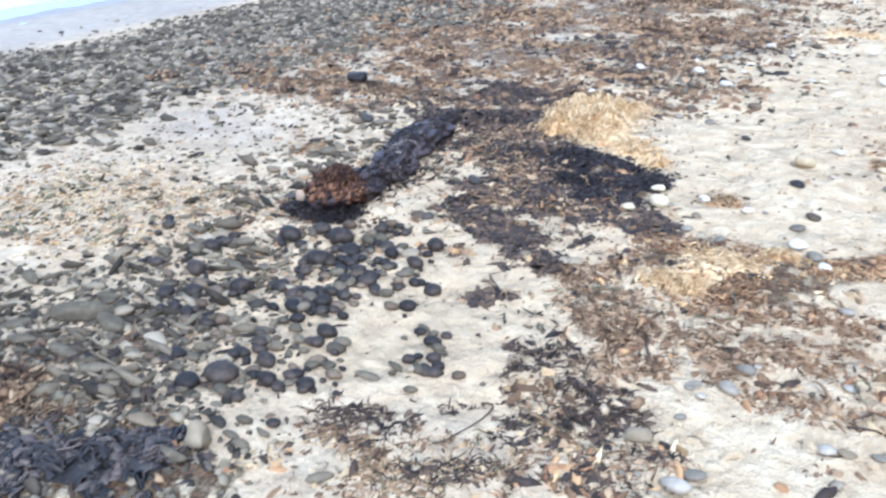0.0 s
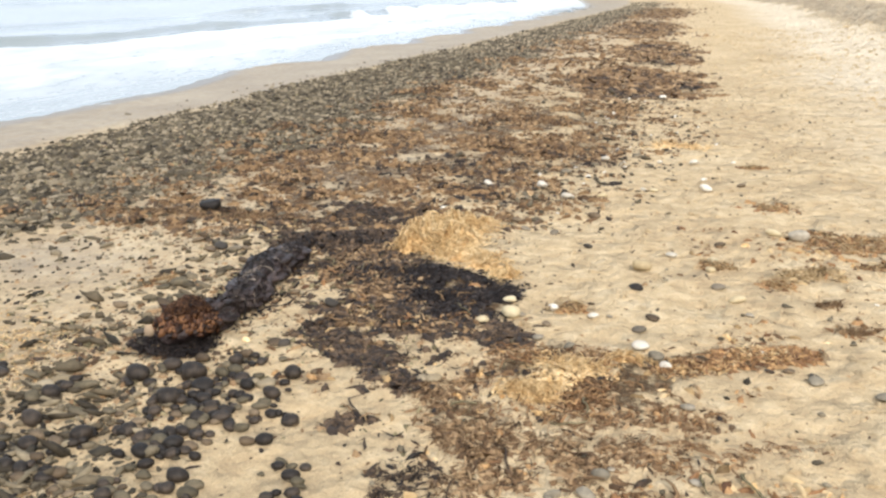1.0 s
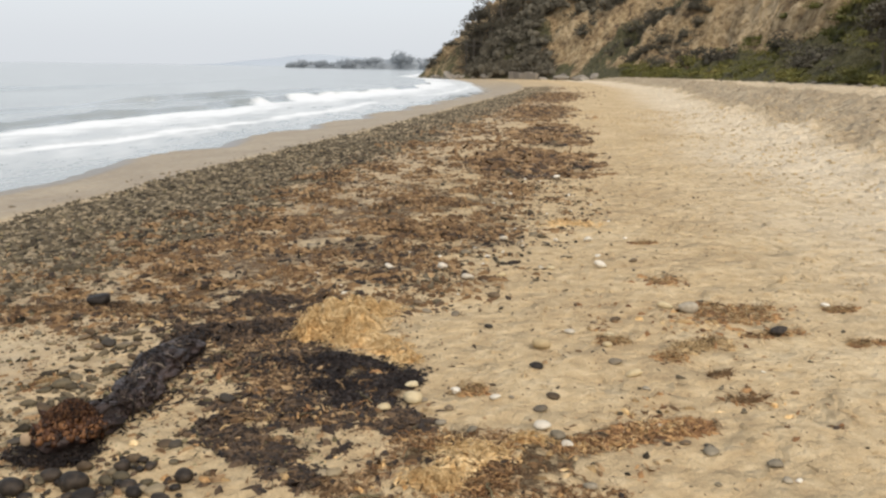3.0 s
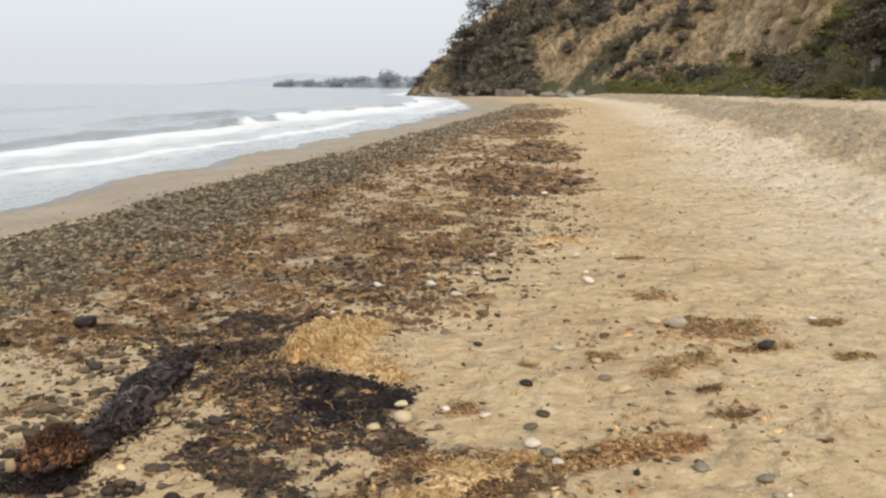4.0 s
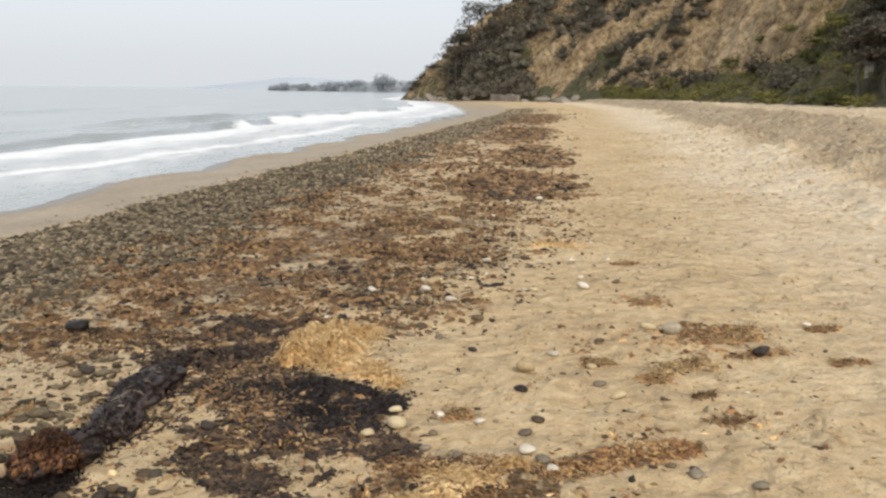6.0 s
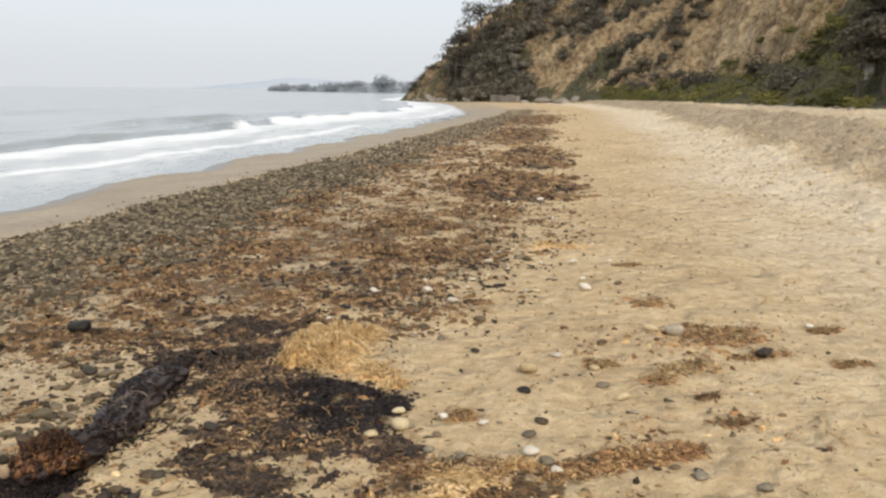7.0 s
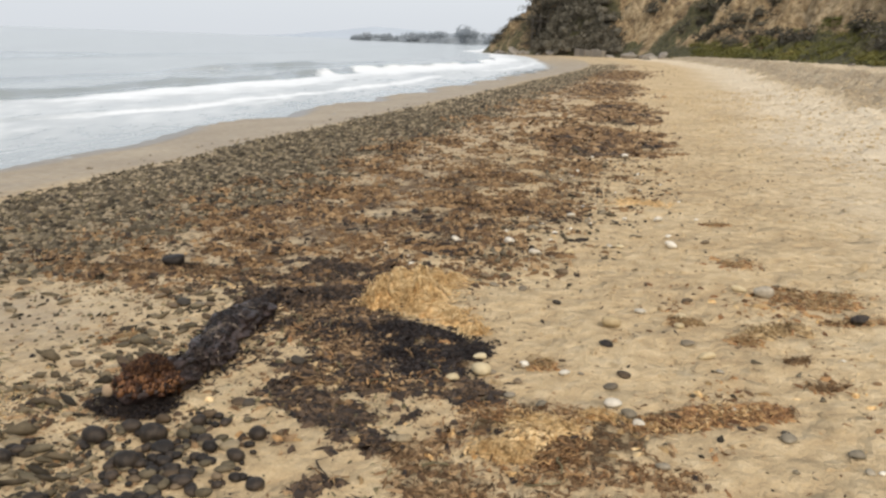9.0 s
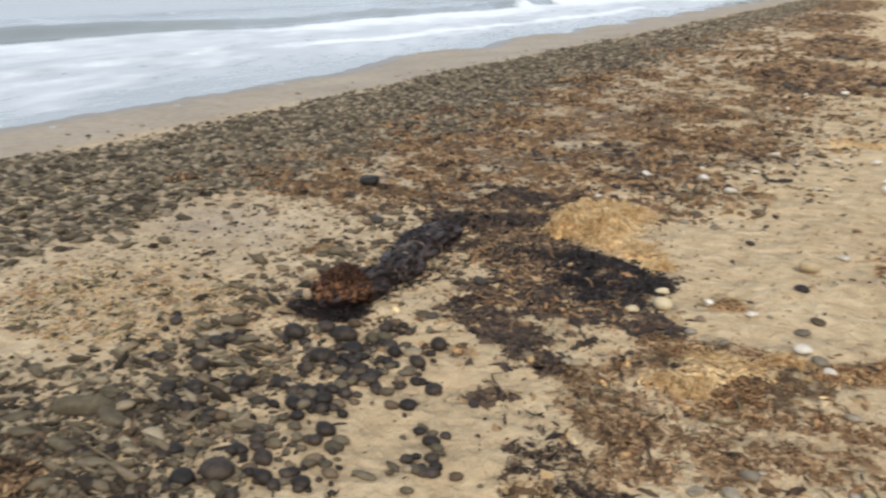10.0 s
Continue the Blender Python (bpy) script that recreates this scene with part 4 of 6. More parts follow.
stair.matrix_basis = pose(0.2, 155.5, 2.2)
for px in (-0.9, 0.5, 1.9):
    for py in (0, 1.4):
        piece("post", stair, *box(px - 0.1, px + 0.1, py - 0.1, py + 0.1, -1.5, 4.9 if px > 0 else 4.2), TIMBER, flat=True)
for pz in (1.4, 3.6):
    piece("landing", stair, *box(-1.2, 2.2, -0.3, 1.7, pz, pz + 0.14), TIMBER, flat=True)
    piece("rail", stair, *box(-1.2, 2.2, -0.30, -0.24, pz + 0.95, pz + 1.02), TIMBER, flat=True)
for k in range(10):
    piece("step", stair, *box(-1.9 - 0.25 * k, -1.65 - 0.25 * k, -0.2, 1.1, 1.1 - 0.24 * k, 1.18 - 0.24 * k), TIMBER, flat=True)
wall_low = thing("seawall", "low broken pale concrete seawall under the headland", "seawall")
wall_low.matrix_basis = pose(9.2, 138.5, float(ground_z(9.2, 138.5)), 0, 0, -62)
for k in range(5):
    bm = bmesh.new()
    bmesh.ops.create_cube(bm, size=1)
    bmesh.ops.scale(bm, vec=(1.75, 0.6, 1.2 + 0.25 * rng.uniform(-1, 1)), verts=bm.verts)
    bmesh.ops.bevel(bm, geom=bm.edges[:], offset=0.06, segments=1, affect="EDGES")
    me = bpy.data.meshes.new("block")
    bm.to_mesh(me)
    bm.free()
    me.materials.append(CONCRETE)
    ob = new("block", me)
    ob.parent = wall_low
    ob.matrix_basis = pose(-4 + 1.8 * k, rng.uniform(-0.1, 0.1), 0.55, 0, rng.uniform(-2, 2), rng.uniform(-3, 3))
boulders = [mesh_of("boulder", *lumpy(2, 0.5, 400 + k, 1.2), CONCRETE, True) for k in range(4)]
for k in range(26):
    y = rng.uniform(118, 164)
    x = foot_x(y, rng.uniform(-1.2, 1.0))
    s = rng.uniform(0.3, 1.0)
    ob = tagged(new("boulder", boulders[k % 4]), "fallen pale sandstone block at the foot of the bluff", "boulder", "fallen blocks")
    ob.matrix_basis = pose(x, y, float(ground_z(x, y, False)) + 0.15 * s, 0, rng.uniform(-25, 25), rng.uniform(0, 360)) @ Matrix.Diagonal((s * 1.5, s, s * 0.7, 1))
for k in range(22):
    y = rng.uniform(40, 80)
    x = foot_x(y, rng.uniform(-1.5, 0.6))
    s = rng.uniform(0.06, 0.2)
    ob = tagged(new("boulder", boulders[k % 4]), "pale rock at the edge of the green scrub", "boulder", "rocks by the scrub")
    ob.matrix_basis = pose(x, y, float(ground_z(x, y, False)) + 0.25 * s, 0, rng.uniform(-25, 25), rng.uniform(0, 360)) @ Matrix.Diagonal((s * 1.5, s, s * 0.8, 1))
# Pale hut seen between the trunks
hut = thing("hut", "small pale-walled hut half hidden behind trees", "hut")
hut.matrix_basis = pose(27.6, 51.0, float(bluff_z(np.array(27.6), np.array(51.0))) - 0.6, 0, 0, -10)
piece("wall", hut, *box(-1.6, 1.6, -1.0, 1.0, -0.4, 1.9), PLASTER, flat=True)
piece("roof", hut, *box(-1.9, 1.9, -1.3, 1.3, 1.9, 2.1), TIMBER, flat=True)

# Far wooded point and the hills beyond it, distance haze painted into their colours
land_x = np.linspace(-205, -20, 90)
hh = 3.5 + 6.5 * smooth(-190, -75, land_x) + 2.0 * fnoise(land_x * 0.05, land_x * 0, 111, 4)
hh = hh * smooth(-206, -180, land_x)
pts_u = np.stack([land_x] * 4)
pts_y = np.stack([np.full(90, 900.0), np.full(90, 902.0), np.full(90, 925.0), np.full(90, 990.0)])
pts_z = np.stack([np.full(90, -1.0), 0.55 * hh, hh, hh * 0.9])
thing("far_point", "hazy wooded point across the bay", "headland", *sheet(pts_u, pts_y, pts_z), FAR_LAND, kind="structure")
far_tree = [foliage(500 + k, 260, 0.09, 7, 0.9) for k in range(4)]
tops = []
for k in range(210):
    x = rng.uniform(-202, -22)
    s = rng.uniform(3.6, 5.8) + 6.0 * math.exp(-((x + 76) / 5) ** 2) + 2.6 * math.exp(-((x + 133) / 5) ** 2) + 3.4 * math.exp(-((x + 62) / 3.5) ** 2) + 3.4 * math.exp(-((x + 51) / 3.5) ** 2)
    fv, ff = far_tree[k % 4]
    z = float(np.interp(x, land_x, hh)) * rng.uniform(-0.15, 0.75)
    for _ in range(3):
        bv, bf = lumpy(2, 0.4, 520 + k % 5)
        tops.append((bv * s * rng.uniform(0.3, 0.55) * np.array([1, 1, 0.9]) + np.array([x + rng.normal(0, 0.3 * s), 908, z + s * rng.uniform(0.1, 0.6)]), np.concatenate([bf, bf[:, 2:]], 1)))
    tops.append((fv * np.array([s, s, s * 0.95]) + np.array([x, 906 + rng.uniform(-9, 9), z - 0.5]), ff))
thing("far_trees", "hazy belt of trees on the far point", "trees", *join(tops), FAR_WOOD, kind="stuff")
hill_x = np.linspace(-1900, 300, 120)
hill = 92 * smooth(-1500, -620, hill_x) * (0.45 + 0.55 * fnoise(hill_x * 0.0035, hill_x * 0, 113, 4)) * (1 - 0.35 * smooth(-600, -300, hill_x)) * 0.85
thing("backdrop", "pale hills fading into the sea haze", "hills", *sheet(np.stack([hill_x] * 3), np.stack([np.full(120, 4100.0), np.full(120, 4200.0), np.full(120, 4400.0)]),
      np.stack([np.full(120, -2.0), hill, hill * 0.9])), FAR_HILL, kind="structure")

# ---- pebbles ----
def sprinkle(density, n, x0, x1, y0, y1, seed, skew=1.0):
    """Places picked with the given density; skew above 1 gathers them nearer."""
    r = np.random.default_rng(seed)
    y = y0 + (y1 - y0) * r.uniform(0, 1, n) ** skew
    x = shore_shift(y) + r.uniform(x0, x1, n)
    keep = r.uniform(0, 1, n) < density(x, y)
    return x[keep], y[keep]


def pebbles(name, label, sub, x, y, low, high, material, seed, flat=0.5, way=None, slim=1.0, sharp=False, tilt=0.25):
    r = np.random.default_rng(seed)
    n = len(x)
    s = low + (high - low) * r.beta(1.3, 3.2, n)
    size = np.stack([s * r.uniform(0.9, 1.6, n), slim * s * r.uniform(0.7, 1.05, n), s * flat * r.uniform(0.6, 1.3, n)], -1)
    p = np.stack([x, y, ground_z(x, y) + size[:, 2] * 0.4], -1)
    shapes = [lumpy(sub, 0.75, seed + k, 1.3) for k in range(12)]
    spin = r.uniform(0, 2 * np.pi, n) if way is None else r.normal(way, 0.4, n)
    vv, ff = scatter(shapes, p, size, spin, tilt, seed)
    return thing(name, label, "pebbles", vv, ff, material, kind="stuff", flat=sharp)


def far_pebbles(label, x, y, low, high, material, seed, plain=False):
    r = np.random.default_rng(seed)
    vv, ff = clods(x, y, low + (high - low) * r.beta(1.3, 3.0, len(x)), seed, None, 0.6, 1.6, 0.3, plain)
    return thing("pebbles", label, "pebbles", vv, ff, material, kind="stuff", flat=True)


x, y = sprinkle(lambda a, b: shingle(a, b), 9500, -7.2, -3.6, 1.2, 5, 601, 1.1)
pebbles("pebbles", "grey and olive shingle belt above the swash", 1, x, y, 0.010, 0.072, STONE, 610, 0.42, 0.3, 0.7)
x, y = sprinkle(lambda a, b: shingle(a, b), 15000, -7.2, -3.6, 5, 10, 606, 1.1)
far_pebbles("olive-grey shingle belt farther along", x, y, 0.012, 0.058, STONE, 615)
x, y = sprinkle(lambda a, b: shingle(a, b), 20000, -7.2, -3.6, 9.5, 20, 607, 1.2)
far_pebbles("olive-grey shingle belt beyond the oiled log", x, y, 0.012, 0.065, STONE, 616)
x, y = sprinkle(lambda a, b: shingle(a, b), 24000, -7.2, -3.4, 18, 85, 602, 1.5)
far_pebbles("grey shingle belt running along the shore", x, y, 0.02, 0.10, STONE, 620, True)
x, y = sprinkle(lambda a, b: shingle(a, b), 3400, -3.6, -0.6, 0.2, 4.6, 603)
pebbles("pebbles", "flat grey and dark pebbles half sunk in sand", 1, x, y, 0.009, 0.036, NEAR_STONE, 630, 0.5)
x, y = sprinkle(lambda a, b: np.maximum(shingle(a, b), 0.5 * smooth(0, 0.4, ellipse(a, b, -1.95, 2.5, 0.5, 0.45, 0))) * smooth(-1.35, -1.75, a), 9500, -3.8, -1.2, 0.2, 3.4, 609)
pebbles("pebbles", "flat olive-grey slaty pebbles leaning on each other", 1, x, y, 0.011, 0.05, SLATE, 632, 0.5, 0.35, 0.5, False, 0.4)
x, y = sprinkle(lambda a, b: shingle(a, b), 16000, -3.8, -0.5, 0.2, 4.6, 608)
far_pebbles("packed small dark gravel between the pebbles", x, y, 0.005, 0.026, NEAR_STONE, 631)
x, y = sprinkle(lambda a, b: np.maximum(smooth(0, 0.5, ellipse(a, b, -2.05, 3.55, 0.45, 0.9, 0)), 0.6 * smooth(0, 0.5, ellipse(a, b, -2.1, 4.65, 0.4, 0.3, 0))), 1500, -4.0, -1.6, 2.4, 5.2, 613)
pebbles("pebbles", "flat grey-brown pebbles beside the oiled log", 1, x, y, 0.012, 0.055, SLATE, 654, 0.5, 0.2, 0.7)
x, y = sprinkle(lambda a, b: shingle(a, b), 4200, -3.6, 0.4, 4.2, 22, 604)
pebbles("pebbles", "stray pebbles among the wrack", 1, x, y, 0.015, 0.06, STONE, 640)
x, y = sprinkle(lambda a, b: 0.5 * smooth(2.6, 1.0, a - shore_shift(b)), 1300, -1.0, 3.0, 1.6, 14, 605)
pebbles("pebbles", "small stray pebbles on open sand", 1, x, y, 0.006, 0.028, STONE, 650)


fringe_y, fringe_x = [5.4, 6.3, 7.5, 9, 16, 22], [-0.5, 0.0, 0.5, 1.0, 1.8, 2.5]


def fringe(a, b):
    """The loose right-hand rim of the wrack belt."""
    off = a - np.interp(b, fringe_y, fringe_x)
    return smooth(-1.4, -0.3, off) * (1 - smooth(0.1, 1.0, off)) * (0.35 + 0.65 * smooth(0.4, 0.6, fnoise(a * 2, b * 2, 617, 2)))


x, y = sprinkle(fringe, 2600, -2.2, 1.2, 5.4, 18, 618, 1.3)
pebbles("pebbles", "grey and brown pebbles strewn along the edge of the wrack", 1, x, y, 0.010, 0.048, STONE, 658, 0.5)
x, y = sprinkle(fringe, 260, -2.2, 1.2, 5.4, 16, 619, 1.2)
pebbles("pebbles", "pale cream pebbles at the edge of the wrack", 1, x, y, 0.010, 0.034, PALE_STONE, 660, 0.55)
x, y = sprinkle(lambda a, b: smooth(-8.6, -6.4, a - shore_shift(b)) ** 3, 900, -8.6, -6.2, 4, 24, 612, 1.3)
pebbles("pebbles", "stray dark pebbles on the wet sand", 1, x, y, 0.012, 0.05, STONE, 652)
x, y = sprinkle(lambda a, b: shingle(a, b), 12000, -7.2, -3.4, -30, 1.3, 611)
far_pebbles("grey shingle belt going on behind", x, y, 0.014, 0.07, STONE, 656, True)


# ---- brown wrack along the drift line ----
def wrack(name, label, x, y, low, high, width, material, seed, k=3, lift=0.03, curl=0.8):
    r = np.random.default_rng(seed)
    ln = low + (high - low) * r.beta(1.2, 3, len(x))
    vv, ff = strands(x, y, ln, width * r.uniform(0.4, 1.4, len(x)), k, lift, curl, seed)
    return thing(name, label, "seaweed", vv, ff, material, kind="stuff")


def scraps(name, label, x, y, low, high, material, seed, lift=0.02):
    r = np.random.default_rng(seed)
    s = low + (high - low) * r.beta(1.2, 2.5, len(x))
    torn = r.uniform(0, 1, len(x)) < (0.0 if material is STRAW else 0.14)
    big = ~torn & (s > 0.0135)
    small = ~torn & ~big
    lumps = [clods(x[m], y[m], 1.15 * s[m], seed + 500 + k, None, 0.75, 2.4, 0.75) for k, m in enumerate((big, small)) if m.any()]
    vv, ff = join(lumps + [tatters(x[torn], y[torn], 0.8 * s[torn], 0.6 * lift, seed)])
    return thing(name, label, "seaweed", vv, ff, material, kind="stuff")


def tufted(a, b):
    """The belt, gathered into tufts a hand wide."""
    return np.minimum(1, 1.25 * band(a, b)) * (0.04 + 0.96 * smooth(0.47, 0.56, 0.6 * fnoise(a * 4.2, b * 4.6, 731, 3) + 0.4 * fnoise(a * 1.6, b * 2.0, 734, 2)))


x, y = sprinkle(tufted, 70000, -4.9, 0.9, 4.8, 16, 701, 1.2)
scraps("seaweed", "crumpled brown kelp scraps on the drift line", x, y, 0.006, 0.036, KELP, 711, 0.03)
x, y = sprinkle(lambda a, b: tufted(a, b) * smooth(0.4, 0.6, vnoise(a * 1.6, b * 1.4, 733)), 15000, -4.9, 0.9, 4.8, 16, 702, 1.15)
scraps("seaweed", "dark wet kelp scraps among the wrack", x, y, 0.006, 0.036, DARK_KELP, 712, 0.03)
x, y = sprinkle(tufted, 8000, -4.8, 0.8, 4.8, 15, 709, 1.4)
wrack("seaweed", "thin brown kelp strings on the drift line", x, y, 0.04, 0.22, 0.003, KELP, 719, 4, 0.02, 1.6)
x, y = sprinkle(lambda a, b: band(a, b) * smooth(0.3, 0.62, fnoise(a * 1.6, b * 0.9, 751, 3)), 30000, -4.8, 1.0, 15.0, 85, 703, 2.0)
scraps("seaweed", "brown wrack stretching along the beach", x, y, 0.012, 0.075, BANK, 713, 0.03)
x, y = sprinkle(lambda a, b: band(a, b) * smooth(0.4, 0.6, vnoise(a * 0.8, b * 0.5, 735)), 9000, -4.8, 1.0, 14, 85, 704, 2.0)
scraps("seaweed", "dark wrack heaps along the beach", x, y, 0.012, 0.065, DARK_KELP, 714, 0.03)
x, y = sprinkle(band, 1800, -4.6, 0.9, 4.8, 15, 705, 1.3)
scraps("seaweed", "pale straw-coloured kelp scraps in the wrack", x, y, 0.004, 0.016, STRAW, 715, 0.02)
x, y = sprinkle(lambda a, b: smooth(0, 0.5, ellipse(a, b, -2.7, 2.95, 0.75, 0.7, -20)), 12000, -4.6, -1.8, 1.8, 5.2, 706)
wrack("seaweed", "fine straw-coloured seaweed litter on damp sand", x, y, 0.02, 0.09, 0.0026, STRAW, 716, 4, 0.010, 1.2)
x, y = sprinkle(lambda a, b: smooth(0, 0.5, ellipse(a, b, -2.65, 3.0, 0.85, 0.8, -20)) * smooth(0.4, 0.6, fnoise(a * 6, b * 6, 741, 2)), 11000, -4.6, -1.8, 1.8, 5.2, 746)
scraps("seaweed", "tan and olive weed crumbs on damp sand", x, y, 0.004, 0.02, OLIVE, 726, 0.015)
x, y = sprinkle(lambda a, b: (0.15 + 0.85 * smooth(2.8, 1.2, a - shore_shift(b))) * (0.25 + 0.75 * smooth(0.5, 0.65, fnoise(a * 1.5, b * 1.5, 737, 3))), 9000, -0.8, 6.5, 1.6, 18, 707, 1.3)
scraps("seaweed", "small dry seaweed crumbs on open sand", x, y, 0.003, 0.015, BANK, 717, 0.010)
x, y = sprinkle(lambda a, b: 0.2 + 0.8 * smooth(0.5, 0.65, fnoise(a * 2, b * 2, 739, 3)), 1800, -4.4, 0.2, 1.0, 5.4, 708)
scraps("seaweed", "stray dark seaweed crumbs on damp sand", x, y, 0.003, 0.018, DARK_KELP, 718, 0.012)
for mat, n, text, seed in [(BANK, 6000, "brown weed drifts caught in the shingle", 723), (DARK_KELP, 6000, "dark weed lumps caught in the shingle", 727)]:
    x, y = sprinkle(lambda a, b: smooth(-6.6, -4.2, a - shore_shift(b)) * smooth(-2.8, -3.8, a - shore_shift(b)) * smooth(5.0, 6.5, b) * smooth(0.46, 0.58, fnoise(a * 1.7, b * 1.1, seed, 4)), n, -7.0, -2.8, 5.0, 26, seed + 1, 1.2)
    scraps("seaweed", text, x, y, 0.007, 0.036, mat, seed + 30, 0.03)
x, y = sprinkle(lambda a, b: shingle(a, b), 7000, -7.0, -3.6, 1.2, 20, 720, 1.2)
scraps("seaweed", "olive weed scraps caught in the shingle", x, y, 0.006, 0.028, OLIVE, 721, 0.035)


for mat, n, text, seed in [(BANK, 7000, "loose brown weed crumbs scattered round the log", 781), (OLIVE, 6000, "loose olive weed crumbs scattered round the log", 783), (KELP, 4000, "loose tan weed crumbs scattered round the log", 785)]:
    x, y = sprinkle(lambda a, b: smooth(0.0, -0.8, a) * (1 - 0.8 * smooth(0.0, 0.4, ellipse(a, b, -2.7, 4.0, 1.0, 0.9, 0))) * (1 - 0.9 * smooth(0.0, 0.4, ellipse(a, b, -1.0, 2.8, 0.55, 0.55, 0))) * (0.25 + 0.75 * smooth(0.4, 0.6, fnoise(a * 3, b * 3.6, seed, 3))), n, -4.0, 0.2, 2.5, 5.4, seed)
    scraps("seaweed", text, x, y, 0.004, 0.018, mat, seed + 1, 0.012)
# Low heaps of weed standing up out of the wrack
heap_x, heap_y = sprinkle(lambda a, b: np.minimum(1, 1.4 * band(a, b)) * smooth(0.44, 0.56, fnoise(a * 1.3, b * 1.0, 790, 3)), 380, -4.8, 1.2, 5.0, 20, 791, 1.2)
heap_r = np.random.default_rng(792).uniform(0.05, 0.15, len(heap_x)) * (0.8 + 0.03 * heap_y)


def heaped(px, py):
    z = 0 * px
    for hx, hy, hr in zip(heap_x, heap_y, heap_r):
        z = np.maximum(z, 0.42 * hr * np.clip(1 - ((px - hx) / (1.25 * hr)) ** 2 - ((py - hy) / hr) ** 2, 0, 1) ** 0.7)
    return ground_z(px, py) + z


for mat, share, text, seed in [(DARK_KELP, 14, "dark brown weed heaps in the wrack", 793), (BANK, 22, "brown weed heaps in the wrack", 795), (KELP, 16, "tan weed heaps in the wrack", 797)]:
    r = np.random.default_rng(seed)
    pick = np.repeat(np.arange(len(heap_x)), share)
    a, d = r.uniform(0, 6.283, len(pick)), r.uniform(0, 1, len(pick)) ** 0.6
    x, y = heap_x[pick] + 1.25 * heap_r[pick] * d * np.cos(a), heap_y[pick] + heap_r[pick] * d * np.sin(a)
    vv, ff = clods(x, y, (0.008 + 0.022 * r.beta(1.3, 2.5, len(x))) * (0.85 + 0.03 * y), seed + 1, heaped, 0.9, 2.4, 0.75)
    thing("seaweed", text, "seaweed", vv, ff, mat, kind="stuff")
x, y = sprinkle(lambda a, b: band(a, b) * smooth(0.42, 0.58, fnoise(a * 3.2, b * 2.8, 787, 3)), 4500, -4.0, 0.6, 4.8, 8.0, 788, 1.0)
scraps("seaweed", "dark brown kelp lumps at the edge of the wrack", x, y, 0.006, 0.034, DARK_KELP, 789, 0.015)


for k, (mat, n, text, seed) in enumerate([(BANK, 26000, "brown seaweed debris strewn round the oil patch", 741), (DARK_KELP, 21000, "dark oily seaweed debris strewn on the sand", 743),
                                          (RUST_KELP, 16000, "rusty seaweed debris strewn on the sand", 745), (STRAW, 2200, "straw-coloured seaweed debris strewn on the sand", 747), (TAN_KELP, 9000, "tan seaweed debris strewn on the sand", 749)]):
    side = {DARK_KELP: -1, RUST_KELP: 1, STRAW: 1}.get(mat, 0)

    def tinted(a, b):
        return np.minimum(1, 1.6 * debris(a, b)) * smooth(0.35, 0.6, vnoise(a * 2.6 + seed, b * 3.2, seed) + 0.3 * side * np.tanh(1.5 * (a + 0.3)))

    x, y = sprinkle(tinted, n, -3.3, 1.7, 1.3, 5.6, seed)
    scraps("seaweed", text, x, y, 0.005, 0.026, mat, seed + 1, 0.018)
    x, y = sprinkle(tinted, n // 6, -3.3, 1.7, 1.3, 5.6, seed + 2)
    wrack("seaweed", text.replace("debris", "strings"), x, y, 0.02, 0.11, 0.0022, mat, seed + 3, 4, 0.02, 1.5)


# Clods of sand kicked up by feet
x, y = sprinkle(lambda a, b: 0.2 + 0.8 * smooth(0.42, 0.6, fnoise(a * 1.1, b * 0.9, 761, 3)), 11000, -0.9, 7.0, 1.8, 34, 762, 1.5)
r = np.random.default_rng(763)
vv, ff = clods(x, y, (0.008 + 0.034 * r.beta(1.2, 3, len(x))) * (0.8 + 0.03 * y), 764, None, 0.6, 2.2, 0.7)
thing("sand_clods", "small clods of sand scattered by footsteps", "sand", vv, ff, SAND, kind="stuff")


def in_ellipse(n, cx, cy, rx, ry, turn, r, power=0.6):
    a, d = r.uniform(0, 2 * np.pi, n), r.uniform(0, 1, n) ** power
    px, py = rx * d * np.cos(a), ry * d * np.sin(a)
    c, s = math.cos(radians(turn)), math.sin(radians(turn))
    return cx + px * c - py * s, cy + px * s + py * c


def heap_z(cx, cy, rx, ry, turn, high, seed, knobs=9.0):
    def z(px, py):
        e = np.clip(ellipse(px, py, cx, cy, rx, ry, turn), 0, 1)
        return ground_z(px, py) + high * (1 - (1 - e) ** 2) * (0.4 + 0.9 * smooth(0.3, 0.68, fnoise(px * knobs, py * knobs, seed, 3)))
    return z


def mound(cx, cy, rx, ry, turn, high, seed, rings=22, sides=60):
    """A low uneven heap sunk into the ground at its rim."""
    r = np.linspace(0, 1, rings)[:, None]
    a = np.linspace(0, 2 * np.pi, sides)[None]
    px, py = rx * r * np.cos(a), ry * r * np.sin(a)
    c, s = math.cos(radians(turn)), math.sin(radians(turn))
    gx, gy = cx + px * c - py * s, cy + px * s + py * c
    return sheet(gx, gy, heap_z(cx, cy, rx, ry, turn, high, seed, 12.0)(gx, gy) - 0.004 - 0.012 * r)


